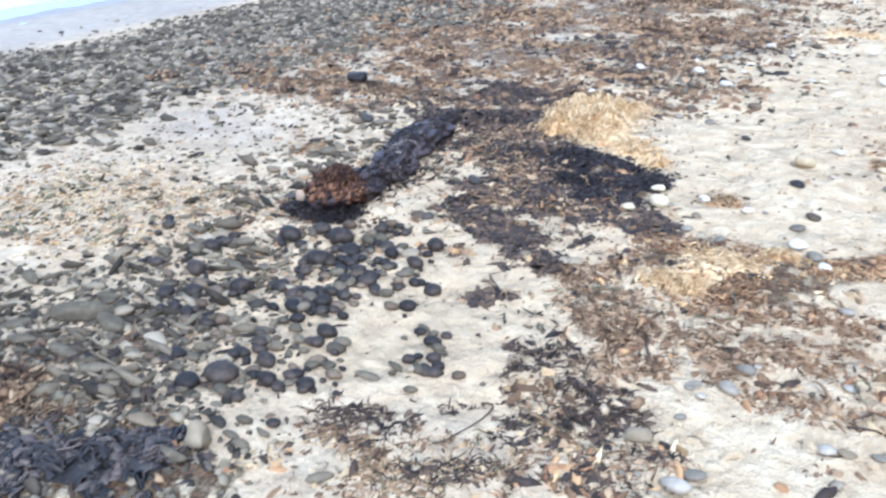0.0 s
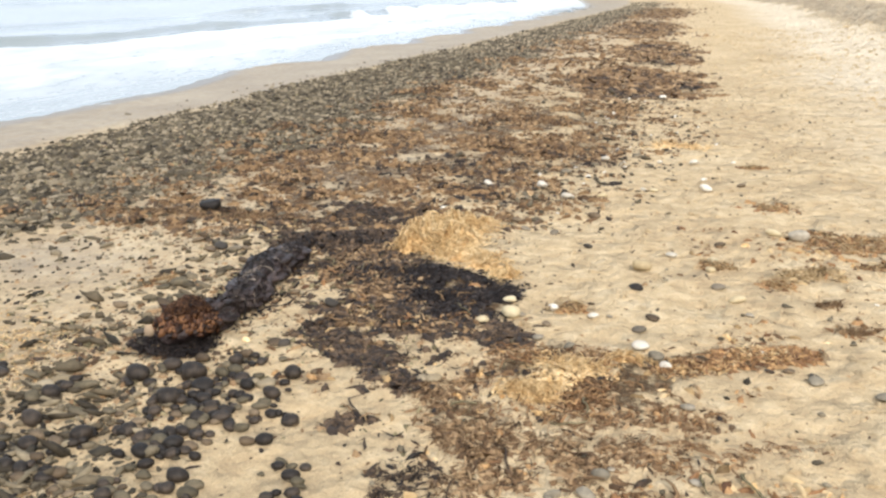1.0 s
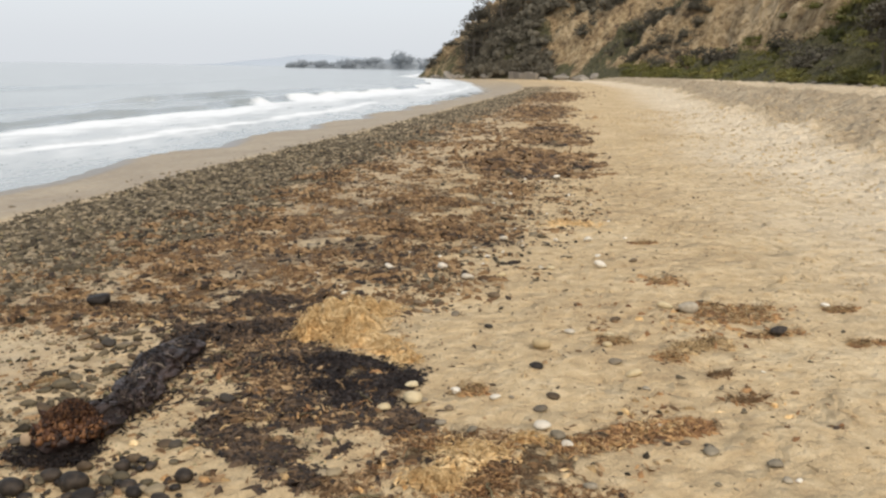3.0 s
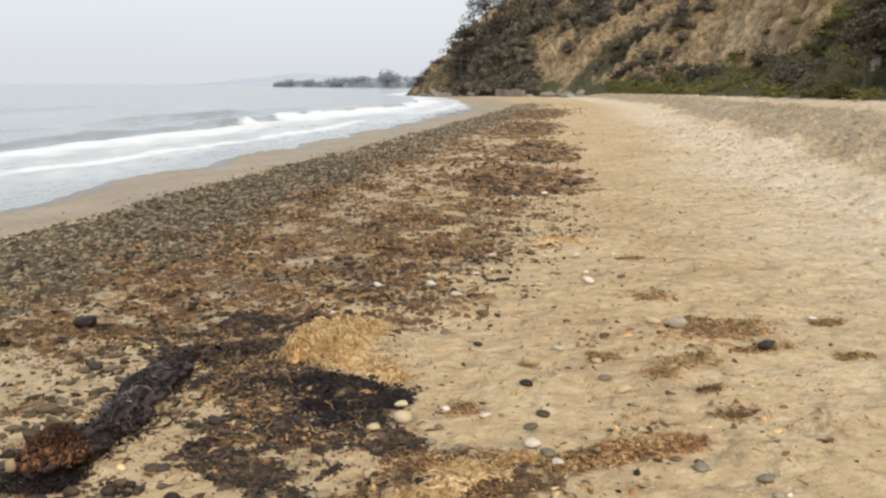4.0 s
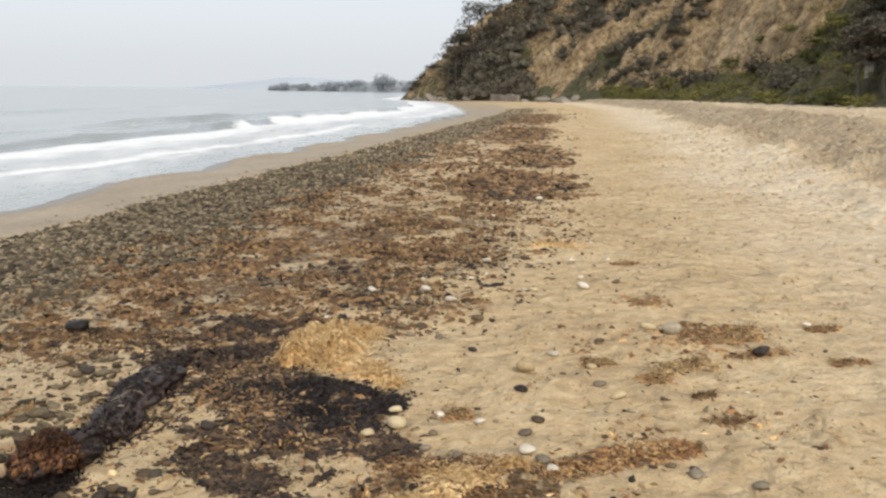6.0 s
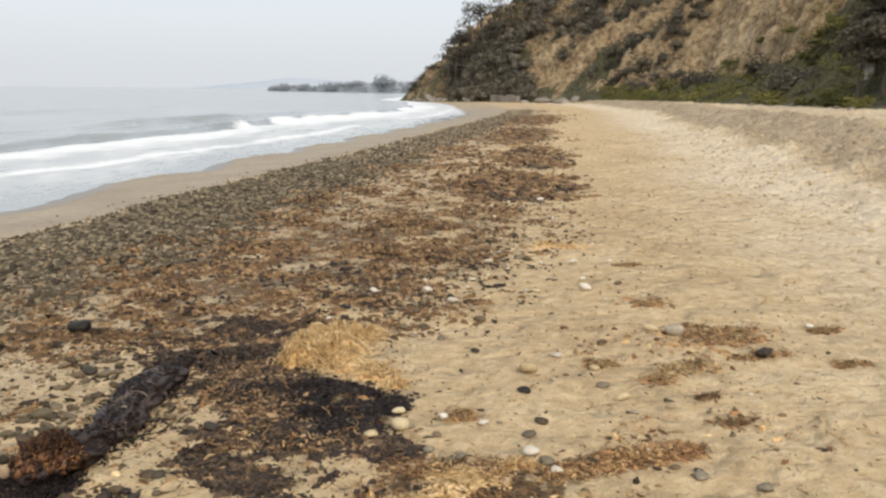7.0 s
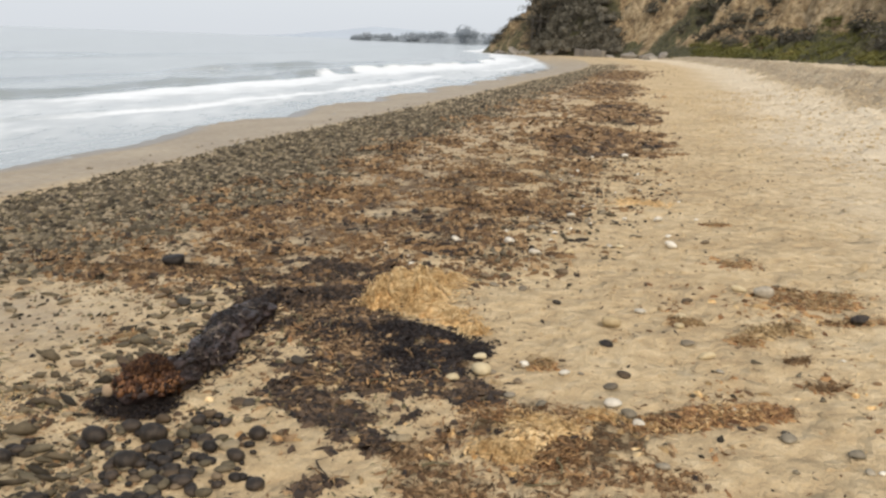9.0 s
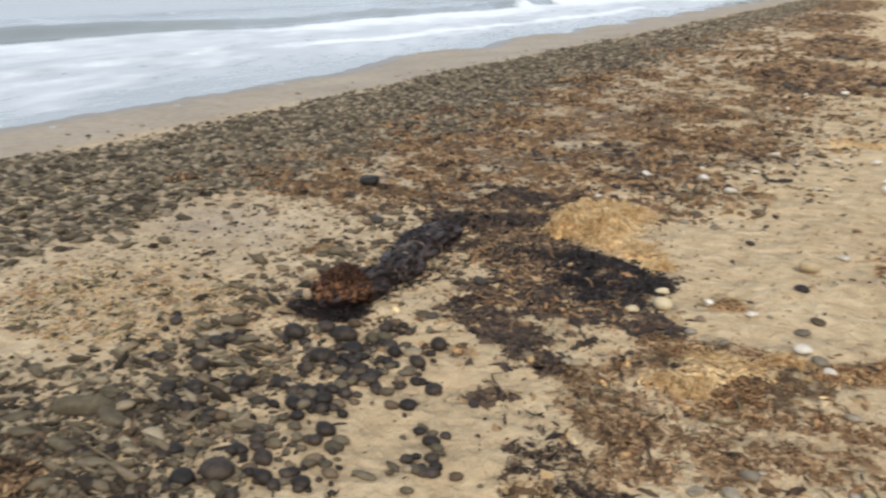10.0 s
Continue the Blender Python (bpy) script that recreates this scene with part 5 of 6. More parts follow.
def seaweed_clump(label, spots, n, material, length=(0.03, 0.12), width=0.003, high=0.03, seed=1, core_material=None, lift=0.03, group="", curl=2.4, leafy=3.0, size=0.010, ragged=0.5, bends=3):
    """A clump of seaweed: matted mounds, crumpled scraps and fine fronds, ragged at the rim."""
    r = np.random.default_rng(seed)
    ob = thing("seaweed_clump", label, "seaweed", group=group)
    fronds, bits = [], []
    area = sum(s[2] * s[3] for s in spots)

    def pick(m, spot):
        cx, cy, rx, ry, turn = spot
        px, py = in_ellipse(m, cx, cy, rx * 1.35, ry * 1.35, turn, r, 0.55)
        e = ellipse(px, py, cx, cy, rx, ry, turn)
        f = 9.0 if max(rx, ry) < 0.8 else 2.0
        keep = e + 2.2 * ragged * (fnoise(px * f, py * f, seed + 5, 3) - 0.5) > r.uniform(-0.15, 0.35, m)
        return px[keep], py[keep]

    for k, spot in enumerate(spots):
        top = heap_z(*spot, high, seed + 40, 12.0)
        m = max(12, int(n * spot[2] * spot[3] / area))
        px, py = pick(m, spot)
        if len(px):
            ln = r.uniform(*length, len(px))
            fronds.append(strands(px, py, ln, width * r.uniform(0.4, 1.5, len(px)), bends, lift, curl, seed + k, top, None, 0.35))
        px, py = pick(int(m * leafy), spot)
        if len(px):
            torn = r.uniform(0, 1, len(px)) < (0.0 if material is STRAW else 0.14)
            s = 2.2 * size * r.uniform(0.3, 1.0, len(px)) ** 1.5
            for m in (~torn & (s > 0.0135), ~torn & (s <= 0.0135)):
                if m.any():
                    bits.append(clods(px[m], py[m], s[m], seed + 60 + k, top, 0.35 if material is STRAW else 0.5, 1.6 if material is STRAW else 2.6, 0.75))
            bits.append(tatters(px[torn], py[torn], size * r.uniform(0.3, 1.2, torn.sum()), lift * 0.6, seed + 20 + k, top))
        if high >= 0.02:
            piece("mat", ob, *mound(*spot, high, seed + 40), core_material or material)
    if fronds:
        tagged(piece("frond_tangle", ob, *join(fronds), material), kind="stuff")
    if bits:
        tagged(piece("weed_litter", ob, *join(bits), core_material or material), kind="stuff")
    return ob


seaweed_clump("heaped straw-yellow dry seaweed beside the black oil patch", [(-0.84, 5.12, 0.2, 0.3, 0), (-0.68, 5.26, 0.2, 0.17, 20), (-0.88, 4.86, 0.14, 0.2, 0), (-0.66, 4.95, 0.2, 0.22, 20)],
              3200, STRAW, (0.06, 0.15), 0.0034, 0.095, 801, lift=0.022, leafy=1.0, size=0.006, ragged=0.9, curl=5.0, bends=8)
seaweed_clump("thin straw-yellow tail of the dry seaweed heap", [(-0.55, 4.7, 0.2, 0.14, -25), (-0.4, 4.56, 0.16, 0.12, -20), (-0.3, 4.42, 0.1, 0.08, 0), (-0.52, 5.4, 0.16, 0.06, -15)],
              1500, STRAW, (0.05, 0.13), 0.0032, 0.045, 813, lift=0.018, leafy=1.0, size=0.007, ragged=1.4, curl=5.0, bends=8)
seaweed_clump("black oil-soaked seaweed mat on the sand", [(-0.70, 4.25, 0.46, 0.24, -24), (-0.5, 3.95, 0.2, 0.2, -30), (-0.56, 4.12, 0.3, 0.2, -25), (-0.52, 4.32, 0.3, 0.14, -15), (-1.05, 4.36, 0.26, 0.14, 0)],
              4600, OIL, (0.02, 0.07), 0.0024, 0.010, 802, OIL, lift=0.012, leafy=3.2, size=0.0075, ragged=1.5)
seaweed_clump("thin black oily weed fraying out of the mat", [(-0.9, 4.12, 0.28, 0.18, -10), (-0.62, 3.88, 0.26, 0.16, -20), (-0.4, 3.78, 0.2, 0.13, -20), (-1.15, 4.33, 0.2, 0.14, 0), (-0.3, 4.2, 0.14, 0.16, 0)], 1500, OIL, (0.02, 0.07), 0.0022, 0.0, 825, OIL, lift=0.008, leafy=2.6, size=0.008, ragged=2.2)
seaweed_clump("brown oily weed between the log and the straw heap", [(-1.15, 4.6, 0.34, 0.26, 10), (-0.95, 4.1, 0.3, 0.22, 0)], 900, DARK_KELP, (0.02, 0.08), 0.0026, 0.0, 812, BANK, lift=0.014, leafy=4, size=0.012, ragged=1.4)
seaweed_clump("black oiled seaweed strip joining the log", [(-1.42, 4.88, 0.36, 0.2, 5), (-1.08, 5.0, 0.24, 0.24, 0), (-1.0, 5.3, 0.14, 0.18, 0)], 1800, OIL, (0.02, 0.09), 0.0026, 0.024, 803, DARK_KELP, lift=0.016, leafy=3.5, size=0.012, ragged=1.2)
seaweed_clump("dark brown kelp tangle behind the oiled strip", [(-1.3, 5.55, 0.42, 0.26, 0), (-0.98, 5.62, 0.2, 0.22, 0), (-1.6, 5.35, 0.3, 0.16, 10)], 1300, DARK_KELP, (0.02, 0.09), 0.0024, 0.0, 817, DARK_KELP, lift=0.016, leafy=3, size=0.012, ragged=1.6)
seaweed_clump("dark brown weed lumps between the log and the oil patch", [(-1.1, 4.45, 0.3, 0.3, 0), (-0.82, 3.64, 0.32, 0.22, -10), (-0.72, 3.32, 0.24, 0.14, 0)], 1000, DARK_KELP, (0.02, 0.08), 0.0024, 0.0, 818, DARK_KELP, lift=0.016, leafy=3, size=0.013, ragged=2.0)
seaweed_clump("black oiled seaweed with rusty fringes on wet pebbles", [(-1.56, 1.45, 0.30, 0.13, 8), (-1.86, 1.40, 0.16, 0.10, 0)], 520, WET_WEED, (0.03, 0.10), 0.0075, 0.04, 804, WET_WEED, lift=0.010, leafy=4.0, size=0.011, ragged=1.7, curl=1.2, bends=5)
seaweed_clump("brown and purplish weed over the oiled seaweed", [(-1.7, 1.5, 0.34, 0.16, 8), (-2.0, 1.55, 0.2, 0.14, 0)], 700, BANK, (0.02, 0.08), 0.0022, 0.0, 816, BANK, lift=0.02, leafy=0.8, size=0.006, ragged=1.9)
seaweed_clump("dark reddish-brown seaweed tuft beside the oiled weed", [(-2.05, 1.62, 0.17, 0.12, 10)], 1100, DARK_KELP, (0.03, 0.10), 0.002, 0.06, 805, BANK, 0.025, curl=2.2)
seaweed_clump("dark stringy seaweed scattered below the oil patch", [(-0.95, 3.42, 0.22, 0.10, -12), (-0.72, 3.3, 0.2, 0.09, 10), (-0.64, 3.06, 0.12, 0.12, 0), (-0.74, 2.7, 0.09, 0.05, 30),
              (-0.6, 3.7, 0.34, 0.16, -15), (-0.3, 3.55, 0.2, 0.12, 0)], 1000, DARK_KELP, (0.02, 0.07), 0.0024, 0.0, 806, None, 0.008, leafy=5.5, size=0.011, ragged=1.9)
seaweed_clump("long brown seaweed drift running down the sand", [(-0.34, 2.8, 0.12, 0.34, 12), (-0.2, 2.45, 0.14, 0.22, 30), (0.05, 2.62, 0.28, 0.16, 0), (-0.45, 2.9, 0.12, 0.08, -20)], 700, BANK,
              (0.03, 0.16), 0.003, 0.0, 807, BANK, 0.016, leafy=3.0, size=0.010, ragged=2.1)
seaweed_clump("mixed rusty and straw seaweed patch", [(0.05, 3.24, 0.32, 0.22, 0), (0.45, 3.34, 0.22, 0.09, 10), (0.12, 2.95, 0.3, 0.12, 0)], 1100, RUST_KELP, (0.03, 0.12), 0.003, 0.0, 808, BANK, 0.016, leafy=2.0, size=0.008, ragged=2.0)
seaweed_clump("straw-yellow curls in the rusty seaweed patch", [(-0.05, 3.03, 0.14, 0.08, 15), (0.34, 3.40, 0.1, 0.05, 0), (0.1, 3.3, 0.16, 0.08, 0)], 1900, STRAW, (0.03, 0.10), 0.0018, 0.025, 809, lift=0.016, leafy=0.3, size=0.007, ragged=1.1, curl=2.2)
seaweed_clump("reddish-tan seaweed shreds scattered on pale sand", [(0.4, 2.64, 0.24, 0.1, 5), (0.34, 2.38, 0.16, 0.07, -10), (0.72, 2.39, 0.18, 0.06, 10), (0.6, 2.9, 0.2, 0.1, 0), (0.8, 2.76, 0.14, 0.07, 10)], 700, RUST_KELP, (0.02, 0.08), 0.002, 0.0, 819, BANK, 0.012, leafy=1.8, size=0.008, ragged=2.2)
seaweed_clump("dark weed lumps low on the pale sand", [(-0.33, 2.2, 0.16, 0.14, 0), (-0.25, 2.06, 0.16, 0.1, 0), (-0.42, 2.36, 0.12, 0.1, 0)], 500, DARK_KELP, (0.02, 0.08), 0.0022, 0.0, 820, DARK_KELP, 0.014, leafy=2.0, size=0.008, ragged=2.2)
seaweed_clump("pale straw seaweed shreds over the rusty patch", [(-0.02, 3.08, 0.16, 0.1, 10), (0.1, 3.2, 0.16, 0.09, 0)], 700, STRAW, (0.02, 0.08), 0.0018, 0.03, 821, STRAW, 0.014, leafy=1.2, size=0.008, ragged=1.5)
seaweed_clump("rust-brown seaweed streak on the sand", [(0.72, 3.42, 0.2, 0.06, 16), (0.92, 3.52, 0.16, 0.07, 10), (1.1, 3.6, 0.14, 0.06, -15)], 520, RUST_KELP, (0.03, 0.12), 0.0024, 0.0, 810, RUST_KELP, 0.012, ragged=1.7, leafy=4, size=0.009)
seaweed_clump("straw-coloured strands in the rusty streak", [(0.62, 3.38, 0.14, 0.06, 10), (1.0, 3.56, 0.16, 0.06, 0)], 420, STRAW, (0.03, 0.10), 0.0022, 0.0, 814, KELP, 0.012, ragged=1.5, leafy=2, size=0.008)
seaweed_clump("dark curling seaweed strands on pale sand", [(-0.32, 2.02, 0.26, 0.06, 26), (-0.15, 2.15, 0.1, 0.06, 0), (-0.82, 1.9, 0.1, 0.05, 0), (-1.02, 1.84, 0.1, 0.07, 0), (-0.45, 2.36, 0.07, 0.05, 0),
              (-0.55, 1.72, 0.22, 0.05, 15), (-0.2, 1.8, 0.12, 0.1, 0), (-0.07, 1.96, 0.09, 0.12, 0)], 420, DARK_KELP, (0.03, 0.09), 0.0026, 0.0, 811, None, 0.007, leafy=2.4, size=0.008, ragged=1.9)
seaweed_clump("thin brown weed veil over pale sand", [(-0.99, 1.76, 0.14, 0.08, 0), (-0.84, 1.76, 0.15, 0.09, 10), (-0.66, 1.79, 0.16, 0.09, 0), (-0.68, 1.62, 0.2, 0.1, 0), (-0.78, 1.55, 0.16, 0.08, 10), (-0.5, 1.62, 0.14, 0.09, 0),
              (-0.33, 1.86, 0.14, 0.08, 0), (-0.15, 1.95, 0.12, 0.12, 0), (-0.4, 1.72, 0.12, 0.08, 0)], 620, BANK, (0.02, 0.07), 0.0022, 0.0, 822, BANK, 0.006, leafy=2.6, size=0.007, ragged=2.6)
seaweed_clump("grey-olive weed shreds over pale sand", [(-0.9, 1.72, 0.16, 0.08, 0), (-0.62, 1.7, 0.22, 0.12, 10), (-0.3, 1.95, 0.2, 0.1, 20), (-1.05, 1.62, 0.14, 0.1, 0)], 380, OLIVE, (0.02, 0.07), 0.002, 0.0, 823, TAN_KELP, 0.006, leafy=2.6, size=0.007, ragged=2.6)
seaweed_clump("dark curled weed wisps over pale sand", [(-0.57, 1.75, 0.16, 0.06, 15), (-0.57, 2.04, 0.1, 0.03, 30), (-0.36, 2.05, 0.16, 0.05, 24), (-0.8, 1.86, 0.14, 0.06, 0), (-0.5, 1.87, 0.06, 0.04, 0), (-0.12, 1.78, 0.08, 0.1, 0)], 330, DARK_KELP, (0.03, 0.08), 0.0026, 0.0, 824, DARK_KELP, 0.006, leafy=2.8, size=0.007, ragged=2.0)
for k, (a, b, c, d, mat, text) in enumerate([(1.23, 8.58, 0.36, 0.18, STRAW, "orange-tan"), (1.5, 6.15, 0.2, 0.2, RUST_KELP, "rust-tan"), (1.85, 5.4, 0.28, 0.22, RUST_KELP, "rust-tan"), (1.48, 4.68, 0.16, 0.09, TAN_KELP, "tan and olive"),
                                             (1.21, 4.49, 0.1, 0.08, RUST_KELP, "rusty"), (2.64, 5.46, 0.13, 0.06, RUST_KELP, "rusty"), (2.42, 4.76, 0.15, 0.04, RUST_KELP, "rusty"), (1.41, 4.22, 0.08, 0.04, KELP, "brown"),
                                             (1.42, 3.9, 0.13, 0.03, KELP, "brown"), (1.75, 7.6, 0.16, 0.05, RUST_KELP, "rusty"), (0.95, 4.75, 0.08, 0.08, RUST_KELP, "rusty"), (0.08, 3.95, 0.09, 0.06, RUST_KELP, "rusty"),
                                             (2.0, 4.92, 0.18, 0.05, RUST_KELP, "rusty"), (1.95, 12.8, 0.4, 0.12, RUST_KELP, "rusty"), (-2.16, 4.0, 0.09, 0.07, RUST_KELP, "rusty"), (-2.75, 5.36, 0.42, 0.09, BANK, "brown"), (-2.15, 5.3, 0.4, 0.09, BANK, "brown"), (-2.45, 5.42, 0.16, 0.05, OIL, "black oily")]):
    seaweed_clump(f"small {text} seaweed tuft lying on the sand", [(a, b, c, d, 12)], int(100 + 8000 * c * d), TAN_KELP if mat is RUST_KELP else mat, (0.03, 0.13), 0.0024, 0.0, 830 + k, mat, 0.022, "tufts on the sand", ragged=1.5, leafy=2.2)
for k, (a, b, c, d, turn, _) in enumerate(FAR_DARK):
    seaweed_clump("wide dark reddish-brown kelp bank on the drift line", [(a, b, c, d, turn)], 220, BANK, (0.08, 0.25), 0.006, 0.0, 860 + k, None, 0.025, "kelp banks", leafy=20, size=0.035, ragged=1.9)
    seaweed_clump("dark wet kelp heaped on the brown bank", [(a, b, 0.85 * c, 0.85 * d, turn)], 75, DARK_KELP, (0.08, 0.22), 0.006, 0.0, 870 + k, None, 0.025, "dark kelp on the banks", leafy=14, size=0.032, ragged=2.0)

# Broad single blades of kelp
x, y = sprinkle(lambda a, b: smooth(0.15, 0.4, debris(a, b)) * (np.hypot(a, b) > 1.9) * (a > -1.5), 700, -2.4, 1.4, 1.5, 4.6, 771)
turns = np.random.default_rng(772)
for k in range(min(64, len(x))):
    bv, bf = strands(x[k:k + 1], y[k:k + 1], turns.uniform(0.08, 0.22), turns.uniform(0.003, 0.008), 9, 0.022, 1.2, 780 + k, None, np.array([turns.choice([0.2, 2.9]) + turns.normal(0, 0.5)]), 0.1)
    thing("loose_kelp", "broad crumpled brown kelp blade lying on the sand", "seaweed", bv, bf, (KELP, DARK_KELP, BANK, RUST_KELP, OLIVE)[k % 5], group="loose kelp blades")
# Long single stems lying on the sand
for k, (x0, y0, x1, y1) in enumerate([(-0.57, 2.05, -0.6, 1.85), (0.45, 2.3, 0.85, 2.1), (-1.75, 5.5, -1.0, 5.45), (-0.3, 2.3, -0.05, 2.5)]):
    t = np.linspace(0, 1, 12)
    sx, sy = x0 + (x1 - x0) * t + 0.05 * np.sin(5 * t + k), y0 + (y1 - y0) * t + 0.05 * np.sin(6 * t)
    sv, sf = tube(np.stack([sx, sy, ground_z(sx, sy) + 0.006], -1), np.full(12, 0.0032) * (1.2 - 0.6 * t), 6)
    thing("loose_kelp", "thin dark brown kelp stem curved on the sand", "seaweed", sv, sf, DARK_KELP, group="loose kelp stems")


# ---- the oil-coated log ----
def log_x(t):
    """The log's slight bends."""
    return -1.67 + 0.11 * smooth(0.0, 0.28, t) - 0.04 * smooth(0.3, 0.6, t) + 0.04 * smooth(0.7, 1.0, t)


def log():
    ob = thing("oiled_log", "driftwood log coated in black oil and kelp, rust-red at one end", "log")
    t = np.linspace(0, 1, 240)
    ax, ay = log_x(t), 3.34 + 1.25 * t
    wide = 0.120 - 0.008 * t - 0.045 * np.exp(-((t - 0.2) / 0.05) ** 2) - 0.03 * np.exp(-((t - 0.5) / 0.05) ** 2) + 0.012 * np.sin(11 * t + 1)
    wide = wide * np.clip(np.minimum(t / 0.04, (1 - t) / 0.12) + 0.35, 0, 1) ** 0.6
    a = np.linspace(0, 2 * np.pi, 73)[None]
    tt = t[:, None]
    lump = 1 + 0.4 * (fnoise(np.cos(a) * 1.3 + 5 * tt, np.sin(a) * 1.3 + 6 * tt, 901, 3) - 0.5)
    folds = 0.09 * np.sin(a * 5 + 5 * tt + 2.0 * np.sin(9 * tt)) + 0.05 * np.sin(a * 11 - 8 * tt)
    creases = -0.16 * smooth(0.12, 0.0, np.abs(fnoise(np.cos(a) * 1.6 + 4, np.sin(a) * 1.6 + tt * 9, 927, 3) - 0.5))
    rr = wide[:, None] * (lump + folds + creases + 0.16 * (fnoise(np.cos(a) * 4 + 9, np.sin(a) * 4 + tt * 16, 925, 3) - 0.5))
    gx, gy = ax[:, None] + rr * np.cos(a), ay[:, None] + 0 * a
    gz0 = ground_z(ax, ay)[:, None] + 0.055 - 0.03 * tt**2 + rr * 0.74 * np.sin(a)
    piece("trunk", ob, *sheet(gx, gy, gz0), OILED_BARK)
    r = np.random.default_rng(905)

    def over(px, py):
        k = np.clip((py - 3.34) / 1.25, 0, 1)
        cx = log_x(k)
        w = np.interp(k, t, wide)
        inside = np.clip(1 - ((px - cx) / np.maximum(w, 0.02)) ** 2, 0, 1)
        return ground_z(px, py) + (0.055 - 0.03 * k**2 + w * 0.72) * inside**0.4

    n = 300
    py = r.uniform(3.5, 4.75, n)
    px = log_x((py - 3.34) / 1.25) + r.normal(0, 0.10, n)
    tagged(piece("kelp_wrap", ob, *strands(px, py, r.uniform(0.04, 0.14, n), 0.007 * r.uniform(0.4, 1.6, n), 6, 0.004, 1.0, 906, over, 1.2), OIL, "dark kelp plastered over the log"), kind="stuff")
    n = 46
    py = np.concatenate([r.normal(3.95, 0.06, 18), r.normal(4.3, 0.06, 16), r.uniform(3.6, 4.7, 12)])
    px = log_x((py - 3.34) / 1.25) + r.normal(0, 0.06, n)
    tagged(piece("pale_fringe", ob, *strands(px, py, r.uniform(0.05, 0.15, n), 0.003, 5, 0.008, 1.2, 907, over, 0.3), GREY_KELP, "pale dried strands"), kind="stuff")
    # the rust-red tangle wrapped round the near end
    vv, ff = lumpy(3, 0.15, 911)
    vv = vv * (1 + 0.4 * (fnoise(vv[:, 0] * 2.4 + 5, vv[:, 1] * 3.5 + vv[:, 2] * 2, 912, 3) - 0.5))[:, None]
    c = np.array([-1.675, 3.33, float(ground_z(-1.675, 3.33)) + 0.055])
    piece("oily_knot", ob, vv * np.array([0.124, 0.130, 0.074]) + c, ff, OILED_BARK)
    way = r.normal(size=(620, 3))
    way[:, 2] = np.abs(way[:, 2]) + 0.35
    way /= np.linalg.norm(way, axis=1)[:, None]
    spot = c + way * np.array([0.142, 0.145, 0.090]) * (0.84 + 0.34 * fnoise(way[:, 0] * 2.2 + 3, way[:, 1] * 2.2 + way[:, 2] * 2, 913, 3))[:, None] * r.uniform(0.92, 1.06, (620, 1))
    blob = 0.0115 * r.uniform(0.4, 1.6, (620, 1)) * r.uniform(0.6, 1.4, (620, 3))
    bv, bf = scatter([lumpy(1, 0.6, 930 + k, 1.2) for k in range(6)], spot, blob, r.uniform(0, 6.28, 620), 0.5, 931)
    tagged(piece("red_litter", ob, bv, bf, RED_KELP, "rust-red clots"), kind="stuff")

    def knot(px, py):
        e = np.clip(1 - ((px - c[0]) / 0.13) ** 2 - ((py - c[1]) / 0.165) ** 2, 0, 1)
        return ground_z(px, py) + 0.19 * e**0.4

    n = 900
    px, py = in_ellipse(n, c[0] + 0.005, c[1] + 0.02, 0.10, 0.12, 0, r, 0.6)
    tagged(piece("red_tangle", ob, *strands(px, py, r.uniform(0.012, 0.035, n), 0.0024 * r.uniform(0.6, 1.5, n), 4, 0.012, 2.6, 908, knot, None, 0.9), RED_KELP, "rust-red seaweed tangle"), kind="stuff")
    n = 700
    px, py = in_ellipse(n, c[0] - 0.02, c[1] - 0.1, 0.19, 0.13, 0, r, 0.5)
    tagged(piece("black_fringe", ob, *strands(px, py, r.uniform(0.03, 0.09, n), 0.004, 4, 0.02, 1.5, 909, None, None, 0.3), OIL, "black oily fringe"), kind="stuff")
    n = 500
    px, py = in_ellipse(n, -1.6, 4.0, 0.2, 0.75, 0, r, 0.4)
    tagged(piece("oily_litter", ob, *tatters(px, py, r.uniform(0.004, 0.013, n), 0.01, 910, over), OIL, "black scraps stuck to the log", True), kind="stuff")
    vv, ff = lumpy(2, 0.4, 915)
    piece("bare_wood", ob, vv * np.array([0.028, 0.014, 0.034]) + c + np.array([-0.165, -0.06, 0.0]), ff, BARE_WOOD, "bare pale wood end")
    return ob


RED_KELP = varied("red_kelp", [(0.2, (0.014, 0.007, 0.004)), (0.5, (0.066, 0.027, 0.012)), (0.85, (0.20, 0.095, 0.04))], 60, 0.55, spread=0.7)
GREY_KELP = varied("pale_dried_kelp", [(0.2, (0.16, 0.12, 0.09)), (0.8, (0.36, 0.29, 0.22))], 45, 0.7)
BARE_WOOD = varied("bare_wood", [(0.2, (0.24, 0.165, 0.10)), (0.8, (0.40, 0.29, 0.185))], 40, 0.8, island=False)
log()


# ---- single stones ----
def stone(name, label, category, x, y, r, material, group, seed, flat=0.62, rough=0.3, sub=3, slim=1.0, cut=0.6):
    q_r = np.random.default_rng(seed)
    vv, ff = lumpy(sub, rough, seed, cut)
    vv = vv * np.array([q_r.uniform(0.95, 1.1), slim * q_r.uniform(0.7, 0.95), flat * q_r.uniform(0.8, 1.15)]) * r
    ob = thing(name, label, category, vv, ff, material, group)
    ob.matrix_basis = pose(x, y, float(ground_z(x, y)) - vv[:, 2].min() * 0.8, q_r.uniform(-12, 12), q_r.uniform(-12, 12), q_r.uniform(-30, 30))
    return ob


